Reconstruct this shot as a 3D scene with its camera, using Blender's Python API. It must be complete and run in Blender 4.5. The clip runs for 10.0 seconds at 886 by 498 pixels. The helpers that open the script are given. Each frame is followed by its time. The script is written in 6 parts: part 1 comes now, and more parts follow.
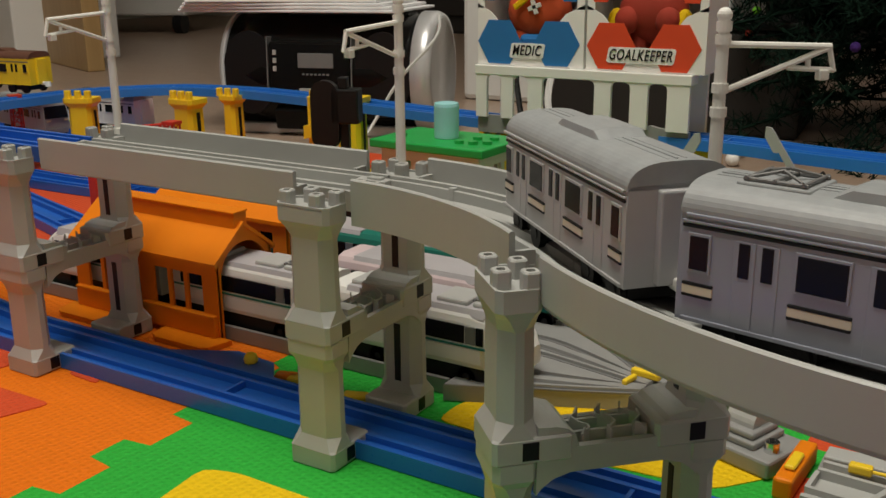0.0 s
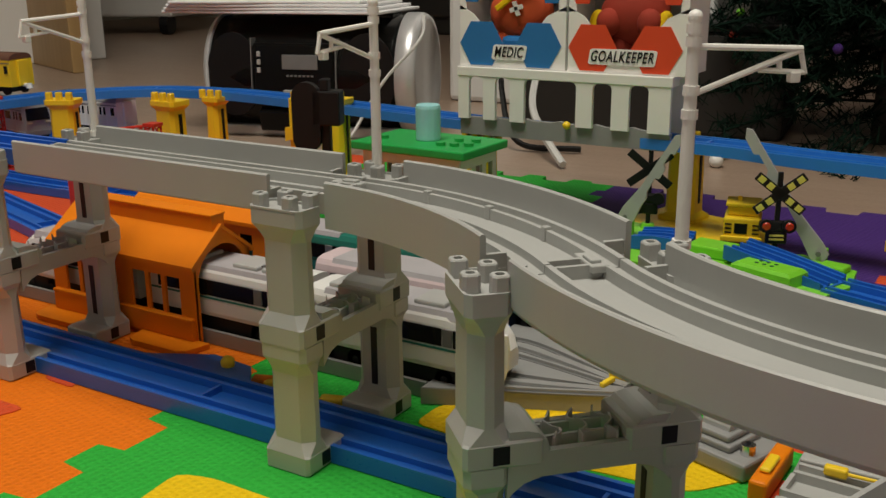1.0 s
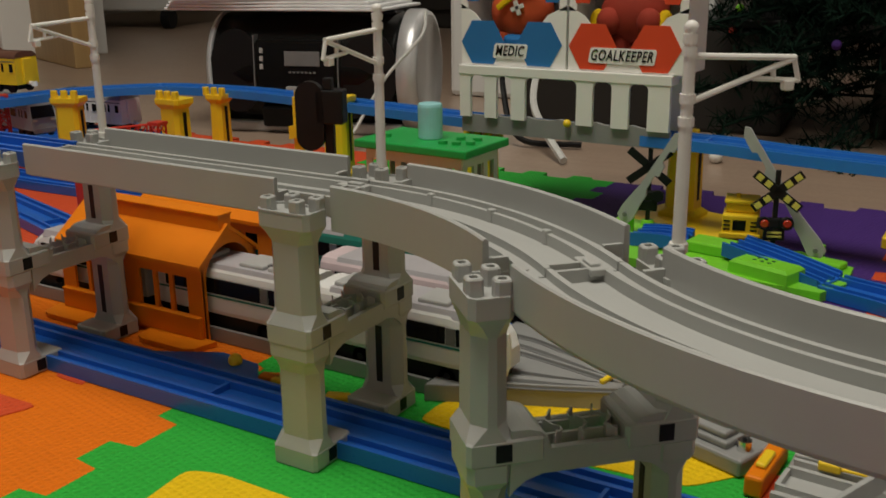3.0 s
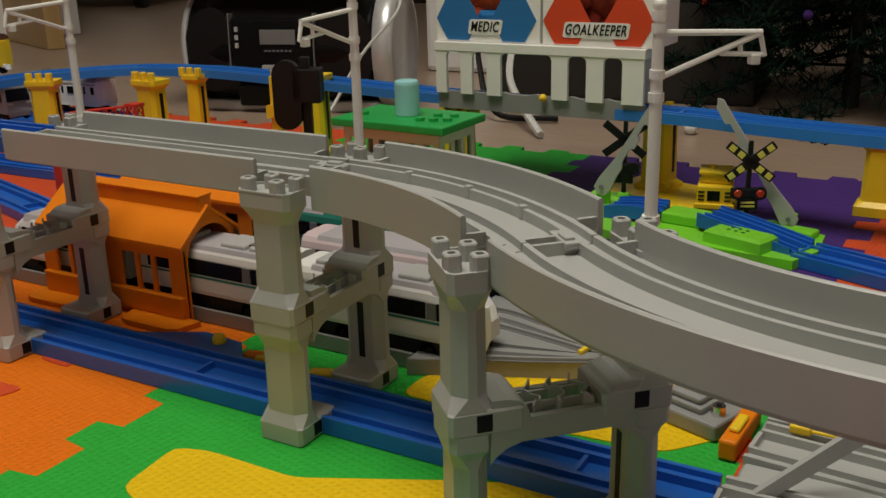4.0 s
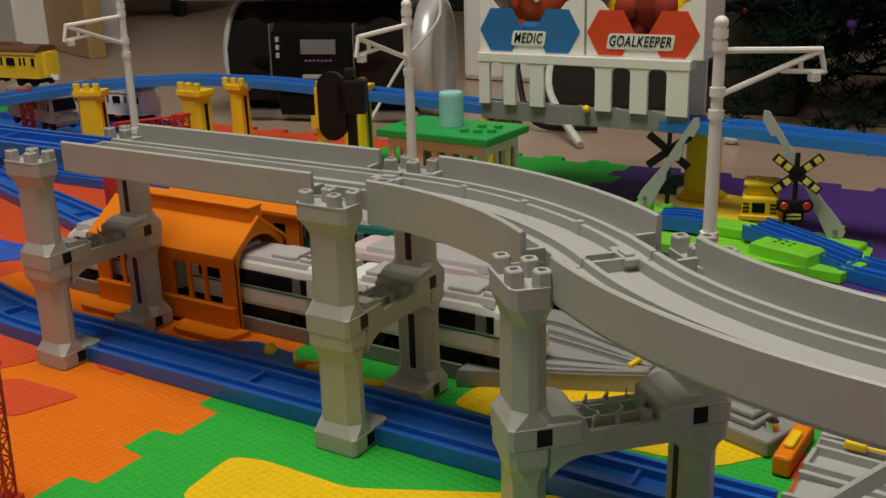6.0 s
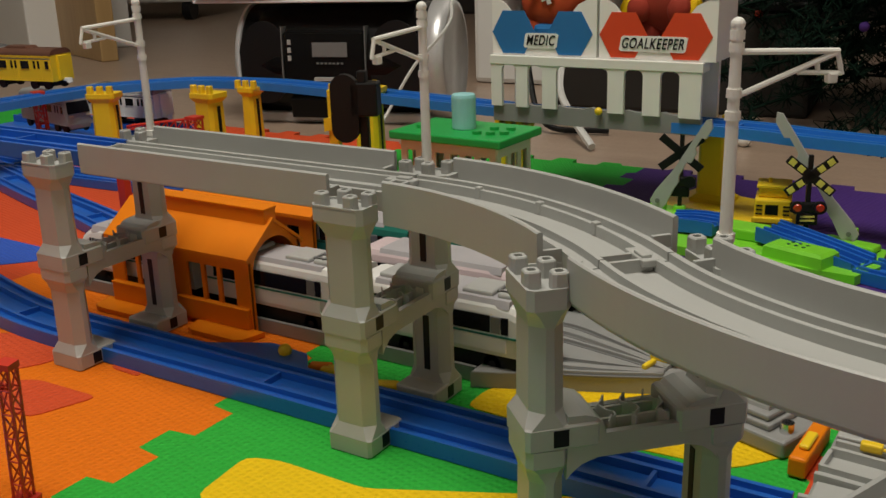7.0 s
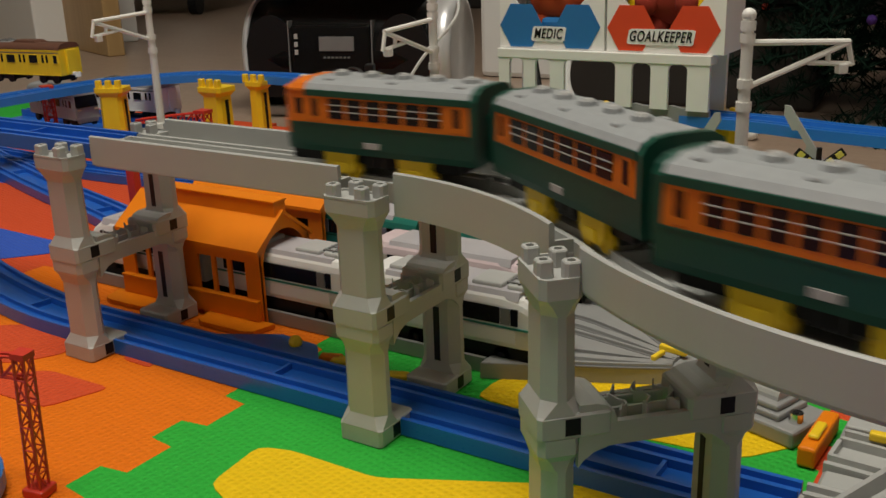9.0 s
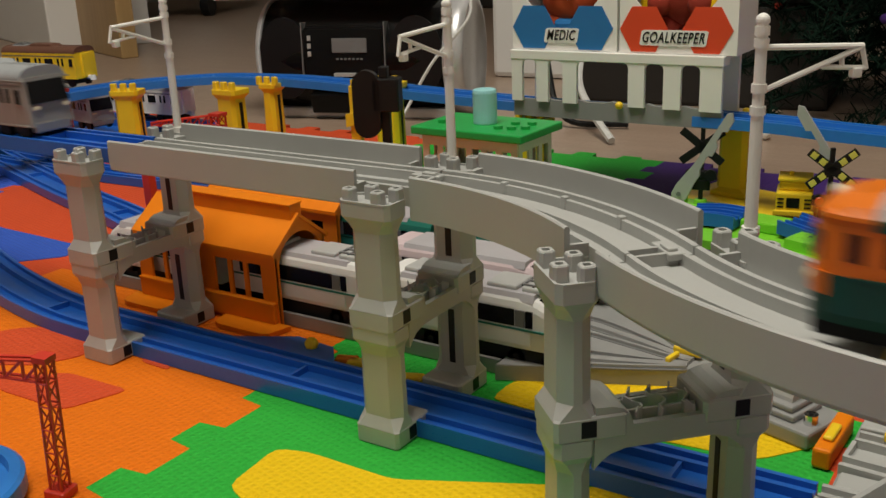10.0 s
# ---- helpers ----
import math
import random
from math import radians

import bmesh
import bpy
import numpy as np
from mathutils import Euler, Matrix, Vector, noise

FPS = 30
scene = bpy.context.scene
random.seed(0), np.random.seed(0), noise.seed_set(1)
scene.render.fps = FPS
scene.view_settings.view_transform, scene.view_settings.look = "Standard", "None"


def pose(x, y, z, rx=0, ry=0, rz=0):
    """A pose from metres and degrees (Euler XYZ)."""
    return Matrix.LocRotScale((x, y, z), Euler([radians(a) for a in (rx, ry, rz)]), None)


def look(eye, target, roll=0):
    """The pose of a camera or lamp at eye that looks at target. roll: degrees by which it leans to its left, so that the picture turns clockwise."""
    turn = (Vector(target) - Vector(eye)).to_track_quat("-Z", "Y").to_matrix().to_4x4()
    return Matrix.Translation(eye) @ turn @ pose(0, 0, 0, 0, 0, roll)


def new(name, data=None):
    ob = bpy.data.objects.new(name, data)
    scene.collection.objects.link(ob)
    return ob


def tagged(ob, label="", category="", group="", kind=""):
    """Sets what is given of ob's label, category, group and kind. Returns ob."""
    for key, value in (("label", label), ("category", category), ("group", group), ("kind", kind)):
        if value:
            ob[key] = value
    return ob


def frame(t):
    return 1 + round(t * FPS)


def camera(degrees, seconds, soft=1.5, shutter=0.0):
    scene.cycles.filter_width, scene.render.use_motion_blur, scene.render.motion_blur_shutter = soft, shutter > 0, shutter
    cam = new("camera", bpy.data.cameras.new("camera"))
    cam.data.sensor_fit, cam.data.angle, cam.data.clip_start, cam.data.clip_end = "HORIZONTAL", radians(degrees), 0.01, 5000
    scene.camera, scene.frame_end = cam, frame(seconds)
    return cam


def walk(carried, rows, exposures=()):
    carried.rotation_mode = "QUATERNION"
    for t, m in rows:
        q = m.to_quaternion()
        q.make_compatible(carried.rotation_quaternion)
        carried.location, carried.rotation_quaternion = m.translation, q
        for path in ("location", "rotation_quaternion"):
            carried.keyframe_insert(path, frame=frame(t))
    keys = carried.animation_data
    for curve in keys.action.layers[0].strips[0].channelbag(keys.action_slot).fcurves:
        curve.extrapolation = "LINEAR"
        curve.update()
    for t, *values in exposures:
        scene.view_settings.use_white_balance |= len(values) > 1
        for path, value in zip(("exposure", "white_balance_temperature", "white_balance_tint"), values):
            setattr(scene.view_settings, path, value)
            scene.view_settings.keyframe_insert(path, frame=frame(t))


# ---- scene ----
# ---- camera ----
cam = camera(48.437, 10.0, soft=1.5, shutter=0.45)


def view(x, y, z, yaw, pitch, roll):
    """Camera pose from its place, heading, pitch and roll in degrees."""
    return pose(x, y, z, 90 + pitch, 0, yaw) @ pose(0, 0, 0, 0, 0, roll)


walk(cam, [
    (0, view(0.2698, -0.3693, 0.2306, 31.741, -16.472, -0.521)),
    (0.5, view(0.2711, -0.3683, 0.2329, 31.318, -16.573, -0.394)),
    (1, view(0.2745, -0.3638, 0.2307, 31.133, -16.409, -0.459)),
    (1.5, view(0.2716, -0.3652, 0.2323, 31.369, -16.783, -0.263)),
    (2, view(0.2736, -0.3664, 0.2393, 31.435, -16.312, -0.432)),
    (2.5, view(0.2747, -0.3694, 0.2430, 31.282, -15.955, -0.369)),
    (3, view(0.2783, -0.3721, 0.2381, 31.199, -16.887, -0.613)),
    (3.2, view(0.2836, -0.3722, 0.2384, 30.238, -17.532, -0.852)),
    (4.3, view(0.2820, -0.3824, 0.2423, 30.050, -18.371, -1.465)),
    (4.5, view(0.2797, -0.3840, 0.2430, 30.352, -18.330, -1.351)),
    (5, view(0.2772, -0.3839, 0.2438, 31.032, -17.916, -1.438)),
    (5.5, view(0.2761, -0.3852, 0.2438, 31.408, -17.973, -1.593)),
    (6, view(0.2746, -0.3869, 0.2459, 31.837, -17.930, -1.681)),
    (7.5, view(0.2727, -0.3901, 0.2452, 32.462, -17.717, -1.840)),
    (8, view(0.2733, -0.3893, 0.2444, 32.401, -17.749, -1.889)),
    (8.5, view(0.2727, -0.3909, 0.2453, 32.399, -17.893, -1.868)),
    (9, view(0.2721, -0.3939, 0.2448, 32.692, -18.025, -1.932)),
    (9.5, view(0.2714, -0.3967, 0.2471, 33.100, -18.186, -2.073)),
    (10, view(0.2722, -0.3972, 0.2480, 33.410, -18.059, -2.344)),
], [(0, 0.03), (1, 0.02), (2.5, -0.18), (3.2, -0.22), (4.5, -0.16), (5.5, -0.08), (6.0, -0.02), (8.2, -0.06), (8.8, -0.05), (9.4, 0.03), (10, 0.1)])

# ---- world and light ----
world = bpy.data.worlds.new("room_world")
scene.world = world
world.use_nodes = True
world.node_tree.nodes["Background"].inputs[0].default_value = (0.9, 0.95, 1.0, 1)
world.node_tree.nodes["Background"].inputs[1].default_value = 0.015
scene.view_settings.exposure = 0.0


def area_lamp(name, m, sx, sy, watts, colour):
    data = bpy.data.lights.new(name, "AREA")
    data.shape, data.size, data.size_y = "RECTANGLE", sx, sy
    data.energy, data.color = watts, colour
    ob = new(name, data)
    ob.matrix_world = m
    return ob


LAMP = (-0.10, -0.28, 2.28)
area_lamp("ceiling_lamp_light", look((LAMP[0], LAMP[1], LAMP[2] - 0.075), (LAMP[0], LAMP[1], 0)), 1.0, 1.0, 38, (1.0, 0.955, 0.84))

# ---- materials ----


def mat(name, colour, rough=0.45, metal=0.0, vary=0.12, scale=60.0, bump=0.06, bump_scale=900.0, coat=0.0,
        emit=None, power=0.0, trans=0.0, second=None, spec=0.5):
    """A plain moulded or painted surface with blotches, fine grain and uneven gloss."""
    m = bpy.data.materials.new(name)
    m.use_nodes = True
    n, l = m.node_tree.nodes, m.node_tree.links
    b = n["Principled BSDF"]
    tex = n.new("ShaderNodeTexCoord")
    big = n.new("ShaderNodeTexNoise")
    big.inputs["Scale"].default_value = scale
    big.inputs["Detail"].default_value = 4
    l.new(tex.outputs["Object"], big.inputs["Vector"])
    ramp = n.new("ShaderNodeMix")
    ramp.data_type = "RGBA"
    dark = second or tuple(c * (1 - vary) for c in colour)
    light = tuple(min(1, c * (1 + vary * 0.6)) for c in colour)
    ramp.inputs[6].default_value = (*dark, 1)
    ramp.inputs[7].default_value = (*light, 1)
    l.new(big.outputs["Fac"], ramp.inputs[0])
    l.new(ramp.outputs[2], b.inputs["Base Color"])
    fine = n.new("ShaderNodeTexNoise")
    fine.inputs["Scale"].default_value = bump_scale
    fine.inputs["Detail"].default_value = 3
    l.new(tex.outputs["Object"], fine.inputs["Vector"])
    r = n.new("ShaderNodeMapRange")
    r.inputs["To Min"].default_value = max(0.02, rough - 0.08)
    r.inputs["To Max"].default_value = min(1, rough + 0.1)
    l.new(fine.outputs["Fac"], r.inputs["Value"])
    l.new(r.outputs[0], b.inputs["Roughness"])
    bp = n.new("ShaderNodeBump")
    bp.inputs["Strength"].default_value = bump
    bp.inputs["Distance"].default_value = 0.0005
    l.new(fine.outputs["Fac"], bp.inputs["Height"])
    l.new(bp.outputs["Normal"], b.inputs["Normal"])
    b.inputs["Metallic"].default_value = metal
    b.inputs["Coat Weight"].default_value = coat
    b.inputs["Specular IOR Level"].default_value = spec
    b.inputs["Transmission Weight"].default_value = trans
    if emit:
        b.inputs["Emission Color"].default_value = (*emit, 1)
        b.inputs["Emission Strength"].default_value = power
    return m


def foam(name, colour):
    """Foam rubber with a fine woven relief of small diagonal ribs."""
    m = mat(name, colour, rough=0.75, vary=0.08, scale=14, bump=0.25, bump_scale=420, spec=0.25)
    n, l = m.node_tree.nodes, m.node_tree.links
    tex = n.new("ShaderNodeTexCoord")
    w1, w2 = n.new("ShaderNodeTexWave"), n.new("ShaderNodeTexWave")
    w1.bands_direction, w2.bands_direction = "X", "Y"
    mapping = n.new("ShaderNodeMapping")
    mapping.inputs["Rotation"].default_value = (0, 0, 0.2)
    l.new(tex.outputs["Object"], mapping.inputs["Vector"])
    for w in (w1, w2):
        w.inputs["Scale"].default_value = 75
        w.inputs["Distortion"].default_value = 0.4
        l.new(mapping.outputs[0], w.inputs["Vector"])
    add = n.new("ShaderNodeMath")
    add.operation = "MULTIPLY"
    l.new(w1.outputs["Fac"], add.inputs[0])
    l.new(w2.outputs["Fac"], add.inputs[1])
    bp = n.new("ShaderNodeBump")
    bp.inputs["Strength"].default_value = 0.6
    bp.inputs["Distance"].default_value = 0.0012
    l.new(add.outputs[0], bp.inputs["Height"])
    first = [k for k in n if k.bl_idname == "ShaderNodeBump"][0]
    l.new(first.outputs["Normal"], bp.inputs["Normal"])
    l.new(bp.outputs["Normal"], n["Principled BSDF"].inputs["Normal"])
    return m


def wood(name, colour, dark, scale=6.0, stretch=(1, 12, 1), rough=0.4):
    m = mat(name, colour, rough=rough, bump_scale=200)
    n, l = m.node_tree.nodes, m.node_tree.links
    big = [k for k in n if k.bl_idname == "ShaderNodeTexNoise"][0]
    tex = [k for k in n if k.bl_idname == "ShaderNodeTexCoord"][0]
    mapping = n.new("ShaderNodeMapping")
    mapping.inputs["Scale"].default_value = stretch
    l.new(tex.outputs["Object"], mapping.inputs["Vector"])
    l.new(mapping.outputs[0], big.inputs["Vector"])
    big.inputs["Scale"].default_value = scale
    mix = [k for k in n if k.bl_idname == "ShaderNodeMix"][0]
    mix.inputs[6].default_value = (*dark, 1)
    mix.inputs[7].default_value = (*colour, 1)
    return m


GREY = mat("grey_plastic", (0.425, 0.43, 0.415), 0.42, vary=0.1, scale=25)
GREY_P = mat("yard_grey_plastic", (0.27, 0.27, 0.265), 0.45)
GREY_M = mat("mid_grey_plastic", (0.2, 0.2, 0.195), 0.45)
GREY_D = mat("dark_grey_plastic", (0.17, 0.17, 0.17), 0.5)
GREY_L = mat("pale_grey_plastic", (0.42, 0.42, 0.41), 0.42)
BLUE = mat("blue_plastic", (0.017, 0.130, 0.54), 0.30, vary=0.15, scale=30)
BLUE_L = mat("bright_blue_plastic", (0.03, 0.2, 0.62), 0.34)
YELLOW = mat("yellow_plastic", (0.88, 0.60, 0.018), 0.4, vary=0.07)
ORANGE = mat("orange_plastic", (0.80, 0.215, 0.003), 0.45, vary=0.08, spec=0.3)
RED = mat("red_plastic", (0.6, 0.04, 0.02), 0.4)
WHITE = mat("white_plastic", (0.84, 0.83, 0.79), 0.4, vary=0.05)
CREAM = mat("cream_plastic", (0.72, 0.69, 0.6), 0.42, vary=0.05)
BLACK = mat("black_plastic", (0.007, 0.007, 0.0075), 0.45, spec=0.3)
LIME = mat("lime_plastic", (0.2, 0.62, 0.03), 0.4)
GREEN = mat("green_plastic", (0.015, 0.36, 0.07), 0.38)
AQUA = mat("pale_aqua_plastic", (0.32, 0.66, 0.68), 0.4)
DKGREEN = mat("dark_green_paint", (0.006, 0.065, 0.042), 0.4, spec=0.35)
TEAL = mat("teal_paint", (0.01, 0.16, 0.12), 0.4)
LILAC = mat("lilac_grey_roof", (0.43, 0.41, 0.43), 0.4)
PINK = mat("pale_pink_paint", (0.62, 0.5, 0.52), 0.4)
TRAIN_OR = mat("train_orange_paint", (0.70, 0.165, 0.008), 0.36, spec=0.4)
ROOF_GR = mat("train_roof_grey", (0.31, 0.325, 0.335), 0.45, vary=0.2, scale=180)
SILVER = mat("silver_paint", (0.48, 0.48, 0.49), 0.36, metal=0.1)
WORN = mat("worn_grey_paint", (0.3, 0.29, 0.27), 0.4, metal=0.1)
SILVER_B = mat("bluish_silver_paint", (0.33, 0.35, 0.42), 0.36, metal=0.1)
CHROME = mat("chrome", (0.75, 0.75, 0.76), 0.2, metal=1.0)
GLASS = mat("dark_window", (0.008, 0.008, 0.009), 0.18, vary=0.2, spec=0.25)
MARK = mat("pale_yellow_print", (0.72, 0.66, 0.12), 0.4)
STRIPE = mat("cream_stripe", (0.72, 0.66, 0.52), 0.4)
RED_LENS = mat("red_lens", (0.45, 0.03, 0.01), 0.2, coat=0.5)
LAMP_LENS = mat("headlamp_lens", (0.8, 0.72, 0.5), 0.15, coat=0.5)
CLEAR = mat("clear_plastic", (0.75, 0.78, 0.8), 0.15, trans=0.8)
RADIO_BK = mat("glossy_black_plastic", (0.005, 0.005, 0.005), 0.2, spec=0.22)
RADIO_SV = mat("silver_plastic", (0.62, 0.62, 0.63), 0.3, metal=0.4, bump=0.0)
PAPER = mat("newsprint", (0.86, 0.86, 0.87), 0.8, vary=0.25, scale=40)
CARD = mat("white_card", (0.86, 0.85, 0.82), 0.5, vary=0.03)
CARD_BLUE = mat("blue_print", (0.02, 0.17, 0.44), 0.4, vary=0.04)
CARD_RED = mat("red_print", (0.72, 0.07, 0.02), 0.4, vary=0.04)
PLUSH_OR = mat("orange_red_cloth", (0.62, 0.09, 0.02), 0.85, vary=0.3, scale=30)
PLUSH_RED = mat("dark_red_cloth", (0.32, 0.03, 0.012), 0.85, vary=0.35, scale=40)
PLUSH_WH = mat("white_cloth", (0.66, 0.64, 0.6), 0.9, vary=0.1, scale=20)
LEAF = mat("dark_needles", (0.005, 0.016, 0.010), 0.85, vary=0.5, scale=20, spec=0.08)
CABLE = mat("white_cable", (0.62, 0.62, 0.6), 0.5)
F_ORANGE = foam("orange_foam", (0.76, 0.165, 0.001))
F_GREEN = foam("green_foam", (0.025, 0.40, 0.04))
F_YELLOW = foam("yellow_foam", (0.80, 0.52, 0.003))
F_RED = foam("red_foam", (0.62, 0.075, 0.02))
F_BLUE = foam("blue_foam", (0.035, 0.1, 0.5))
F_PURPLE = foam("purple_foam", (0.06, 0.022, 0.17))
FLOOR_WOOD = wood("laminate_floor", (0.40, 0.295, 0.225), (0.30, 0.212, 0.155), 5, (1, 9, 1), 0.32)
POST_WOOD = wood("pine_post", (0.46, 0.3, 0.13), (0.3, 0.18, 0.07), 5, (9, 9, 0.8), 0.45)
WALL = mat("wall_paper", (0.62, 0.60, 0.55), 0.85, vary=0.05, scale=8, bump=0.2, bump_scale=300)
CEIL = mat("ceiling_paper", (0.8, 0.79, 0.76), 0.9, vary=0.04, scale=5)
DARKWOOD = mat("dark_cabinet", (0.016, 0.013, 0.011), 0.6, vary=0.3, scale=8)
OFFWHITE = mat("appliance_white", (0.76, 0.75, 0.73), 0.4, vary=0.05, scale=10)
LAMP_GLOW = mat("lamp_diffuser", (0.9, 0.88, 0.8), 0.5, emit=(1.0, 0.93, 0.80), power=2.0)

# ---- mesh helpers ----


def part(name, bm, material, parent=None, label="", smooth=False):
    """Link a bmesh as one mesh object under a thing or a part."""
    me = bpy.data.meshes.new(name)
    bmesh.ops.recalc_face_normals(bm, faces=bm.faces)
    if smooth:
        for f in bm.faces:
            f.smooth = True
    bm.to_mesh(me)
    bm.free()
    me.materials.append(material)
    ob = new(name, me)
    ob.parent = parent
    return tagged(ob, label) if label else ob


def share(ob, parent, m):
    """Another piece on the same mesh."""
    o = new(ob.name.split(".")[0], ob.data)
    o.parent, o.matrix_basis = parent, m
    return o


def thing(name, m, label, category, group="", kind=""):
    ob = new(name)
    ob.empty_display_size = 0.01
    ob.matrix_basis = m
    return tagged(ob, label, category, group, kind)


def box(bm, x0, x1, y0, y1, z0, z1, bevel=0.0, m=None):
    r = bmesh.ops.create_cube(bm, size=1.0)
    vs = r["verts"]
    for v in vs:
        v.co = Vector((x0 if v.co.x < 0 else x1, y0 if v.co.y < 0 else y1, z0 if v.co.z < 0 else z1))
    if bevel:
        es = list({e for v in vs for e in v.link_edges})
        r = bmesh.ops.bevel(bm, geom=es, offset=bevel, segments=2, profile=0.5, affect="EDGES")
        vs = list({v for f in r["faces"] for v in f.verts} | {v for v in vs if v.is_valid})
    if m is not None:
        bmesh.ops.transform(bm, matrix=m, verts=[v for v in vs if v.is_valid])
    return bm


def cyl(bm, r0, r1, depth, m, seg=16):
    """A cone or cylinder along its own z from 0 to depth."""
    bmesh.ops.create_cone(bm, cap_ends=True, segments=seg, radius1=r0, radius2=r1, depth=depth,
                          matrix=m @ Matrix.Translation((0, 0, depth / 2)))
    return bm


def rod(bm, a, b, r, seg=8, r2=None):
    a, b = Vector(a), Vector(b)
    q = (b - a).to_track_quat("Z", "Y").to_matrix().to_4x4()
    return cyl(bm, r, r if r2 is None else r2, (b - a).length, Matrix.Translation(a) @ q, seg)


def ball(bm, c, r, scale=(1, 1, 1), seg=14):
    bmesh.ops.create_uvsphere(bm, u_segments=seg, v_segments=seg // 2 + 2, radius=r,
                              matrix=Matrix.Translation(c) @ Matrix.Diagonal((*scale, 1)))
    return bm


def loft(bm, rings, caps=True):
    rows = [[bm.verts.new(p) for p in ring] for ring in rings]
    for a, b in zip(rows, rows[1:]):
        for i in range(len(a)):
            j = (i + 1) % len(a)
            bm.faces.new((a[i], a[j], b[j], b[i]))
    if caps:
        bm.faces.new(rows[0][::-1])
        bm.faces.new(rows[-1])
    return bm


def prism(bm, outline, z0, z1):
    return loft(bm, [[(x, y, z0) for x, y in outline], [(x, y, z1) for x, y in outline]])


def sweep(bm, profile, stations):
    """A closed profile (across, up) carried along stations (x, y, z, heading)."""
    rings = []
    for x, y, z, h in stations:
        nx, ny = -math.sin(h), math.cos(h)
        rings.append([(x + nx * a, y + ny * a, z + u) for a, u in profile])
    return loft(bm, rings)


def tube(bm, pts, r, seg=8):
    for a, b in zip(pts, pts[1:]):
        rod(bm, a, b, r, seg)
    for p in pts[1:-1]:
        ball(bm, p, r, seg=seg)
    return bm


def smooth_path(points, n=12):
    """Catmull-Rom through points (x, y, z), as stations with headings."""
    p = [Vector(q) for q in points]
    p = [2 * p[0] - p[1], *p, 2 * p[-1] - p[-2]]
    out = []
    for i in range(1, len(p) - 2):
        for k in range(n + (i == len(p) - 3)):
            t = k / n
            a, b, c, d = p[i - 1:i + 3]
            q = 0.5 * (2 * b + (c - a) * t + (2 * a - 5 * b + 4 * c - d) * t * t + (3 * b - a - 3 * c + d) * t ** 3)
            v = 0.5 * ((c - a) + 2 * (2 * a - 5 * b + 4 * c - d) * t + 3 * (3 * b - a - 3 * c + d) * t * t)
            out.append((q.x, q.y, q.z, math.atan2(v.y, v.x)))
    return out


def rail_profile(w=0.019, top=0.009, chan=0.006, mid=0.0045):
    half = [(w, 0), (w, top), (w - 0.0026, top), (w - 0.0026, chan), (w - 0.0085, chan), (w - 0.0085, top),
            (w - 0.0108, top), (w - 0.0108, mid)]
    return half + [(-a, u) for a, u in half[::-1]]


def letters(words, size, depth=0.0003):
    """Raised letters of the built-in font, as a mesh that faces +z and is centred."""
    c = bpy.data.curves.new("letters", "FONT")
    c.body, c.size, c.extrude, c.align_x, c.align_y = words, size, depth, "CENTER", "CENTER"
    c.offset = size * 0.010
    c.space_character = 1.12
    ob = bpy.data.objects.new("letters", c)
    me = bpy.data.meshes.new_from_object(ob)
    bpy.data.objects.remove(ob)
    bm = bmesh.new()
    bm.from_mesh(me)
    bpy.data.meshes.remove(me)
    return bm


# ---- the line of the viaduct ----
R, TURN = 0.204, math.pi / 4
ARC = R * TURN
JX, JY = R * math.sin(TURN), -R + R * math.cos(TURN)
CX, CY = JX + R * math.sin(TURN), JY + R * math.cos(TURN)
DECK = 0.1205


def line(s):
    """Place and heading on the viaduct's centre line, s metres past its second joint."""
    if s <= 0:
        return s, 0.0, 0.0
    if s <= ARC:
        a = s / R
        return R * math.sin(a), -R + R * math.cos(a), -a
    if s <= 2 * ARC:
        a = TURN - (s - ARC) / R
        return CX - R * math.sin(a), CY - R * math.cos(a), -a
    return CX + s - 2 * ARC, CY - R, 0.0


def stations(s0, s1, z, step=0.008):
    n = max(1, int(round((s1 - s0) / step))) if s1 > 0 else 1
    return [(*line(s0 + (s1 - s0) * k / n)[:2], z, line(s0 + (s1 - s0) * k / n)[2]) for k in range(n + 1)]


# ---- the room ----


def room():
    bm = box(bmesh.new(), -3.2, 1.8, -2.4, 3.0, -0.06, -0.012)
    tagged(part("floor", bm, FLOOR_WOOD), "brown wood laminate floor, slightly glossy", "floor", kind="structure")
    for name, b in (("wall_north", (-3.3, 1.9, 3.0, 3.1, -0.06, 2.4)), ("wall_south", (-3.3, 1.9, -2.5, -2.4, -0.06, 2.4)),
                    ("wall_west", (-3.3, -3.2, -2.4, 3.0, -0.06, 2.4)), ("wall_east", (1.8, 1.9, -2.4, 3.0, -0.06, 2.4))):
        tagged(part(name, box(bmesh.new(), *b), WALL), "off-white papered room wall", "wall", kind="structure")
    tagged(part("ceiling", box(bmesh.new(), -3.3, 1.9, -2.5, 3.1, 2.4, 2.46), CEIL), "white papered ceiling", "ceiling", kind="structure")
    lamp = thing("ceiling_lamp", Matrix.Translation(LAMP), "round white ceiling lamp, switched on", "lamp")
    part("housing", cyl(bmesh.new(), 0.4, 0.4, 0.1, Matrix.Translation((0, 0, 0.03)), 32), OFFWHITE, lamp)
    part("diffuser", cyl(bmesh.new(), 0.50, 0.54, 0.06, Matrix.Translation((0, 0, -0.03)), 32), LAMP_GLOW, lamp, "glowing round diffuser")


room()

# ---- foam mats ----
STEP, MX, MY, TOOTH = 0.0268, -0.0955, 0.011, 0.0083
TILE = 11 * STEP


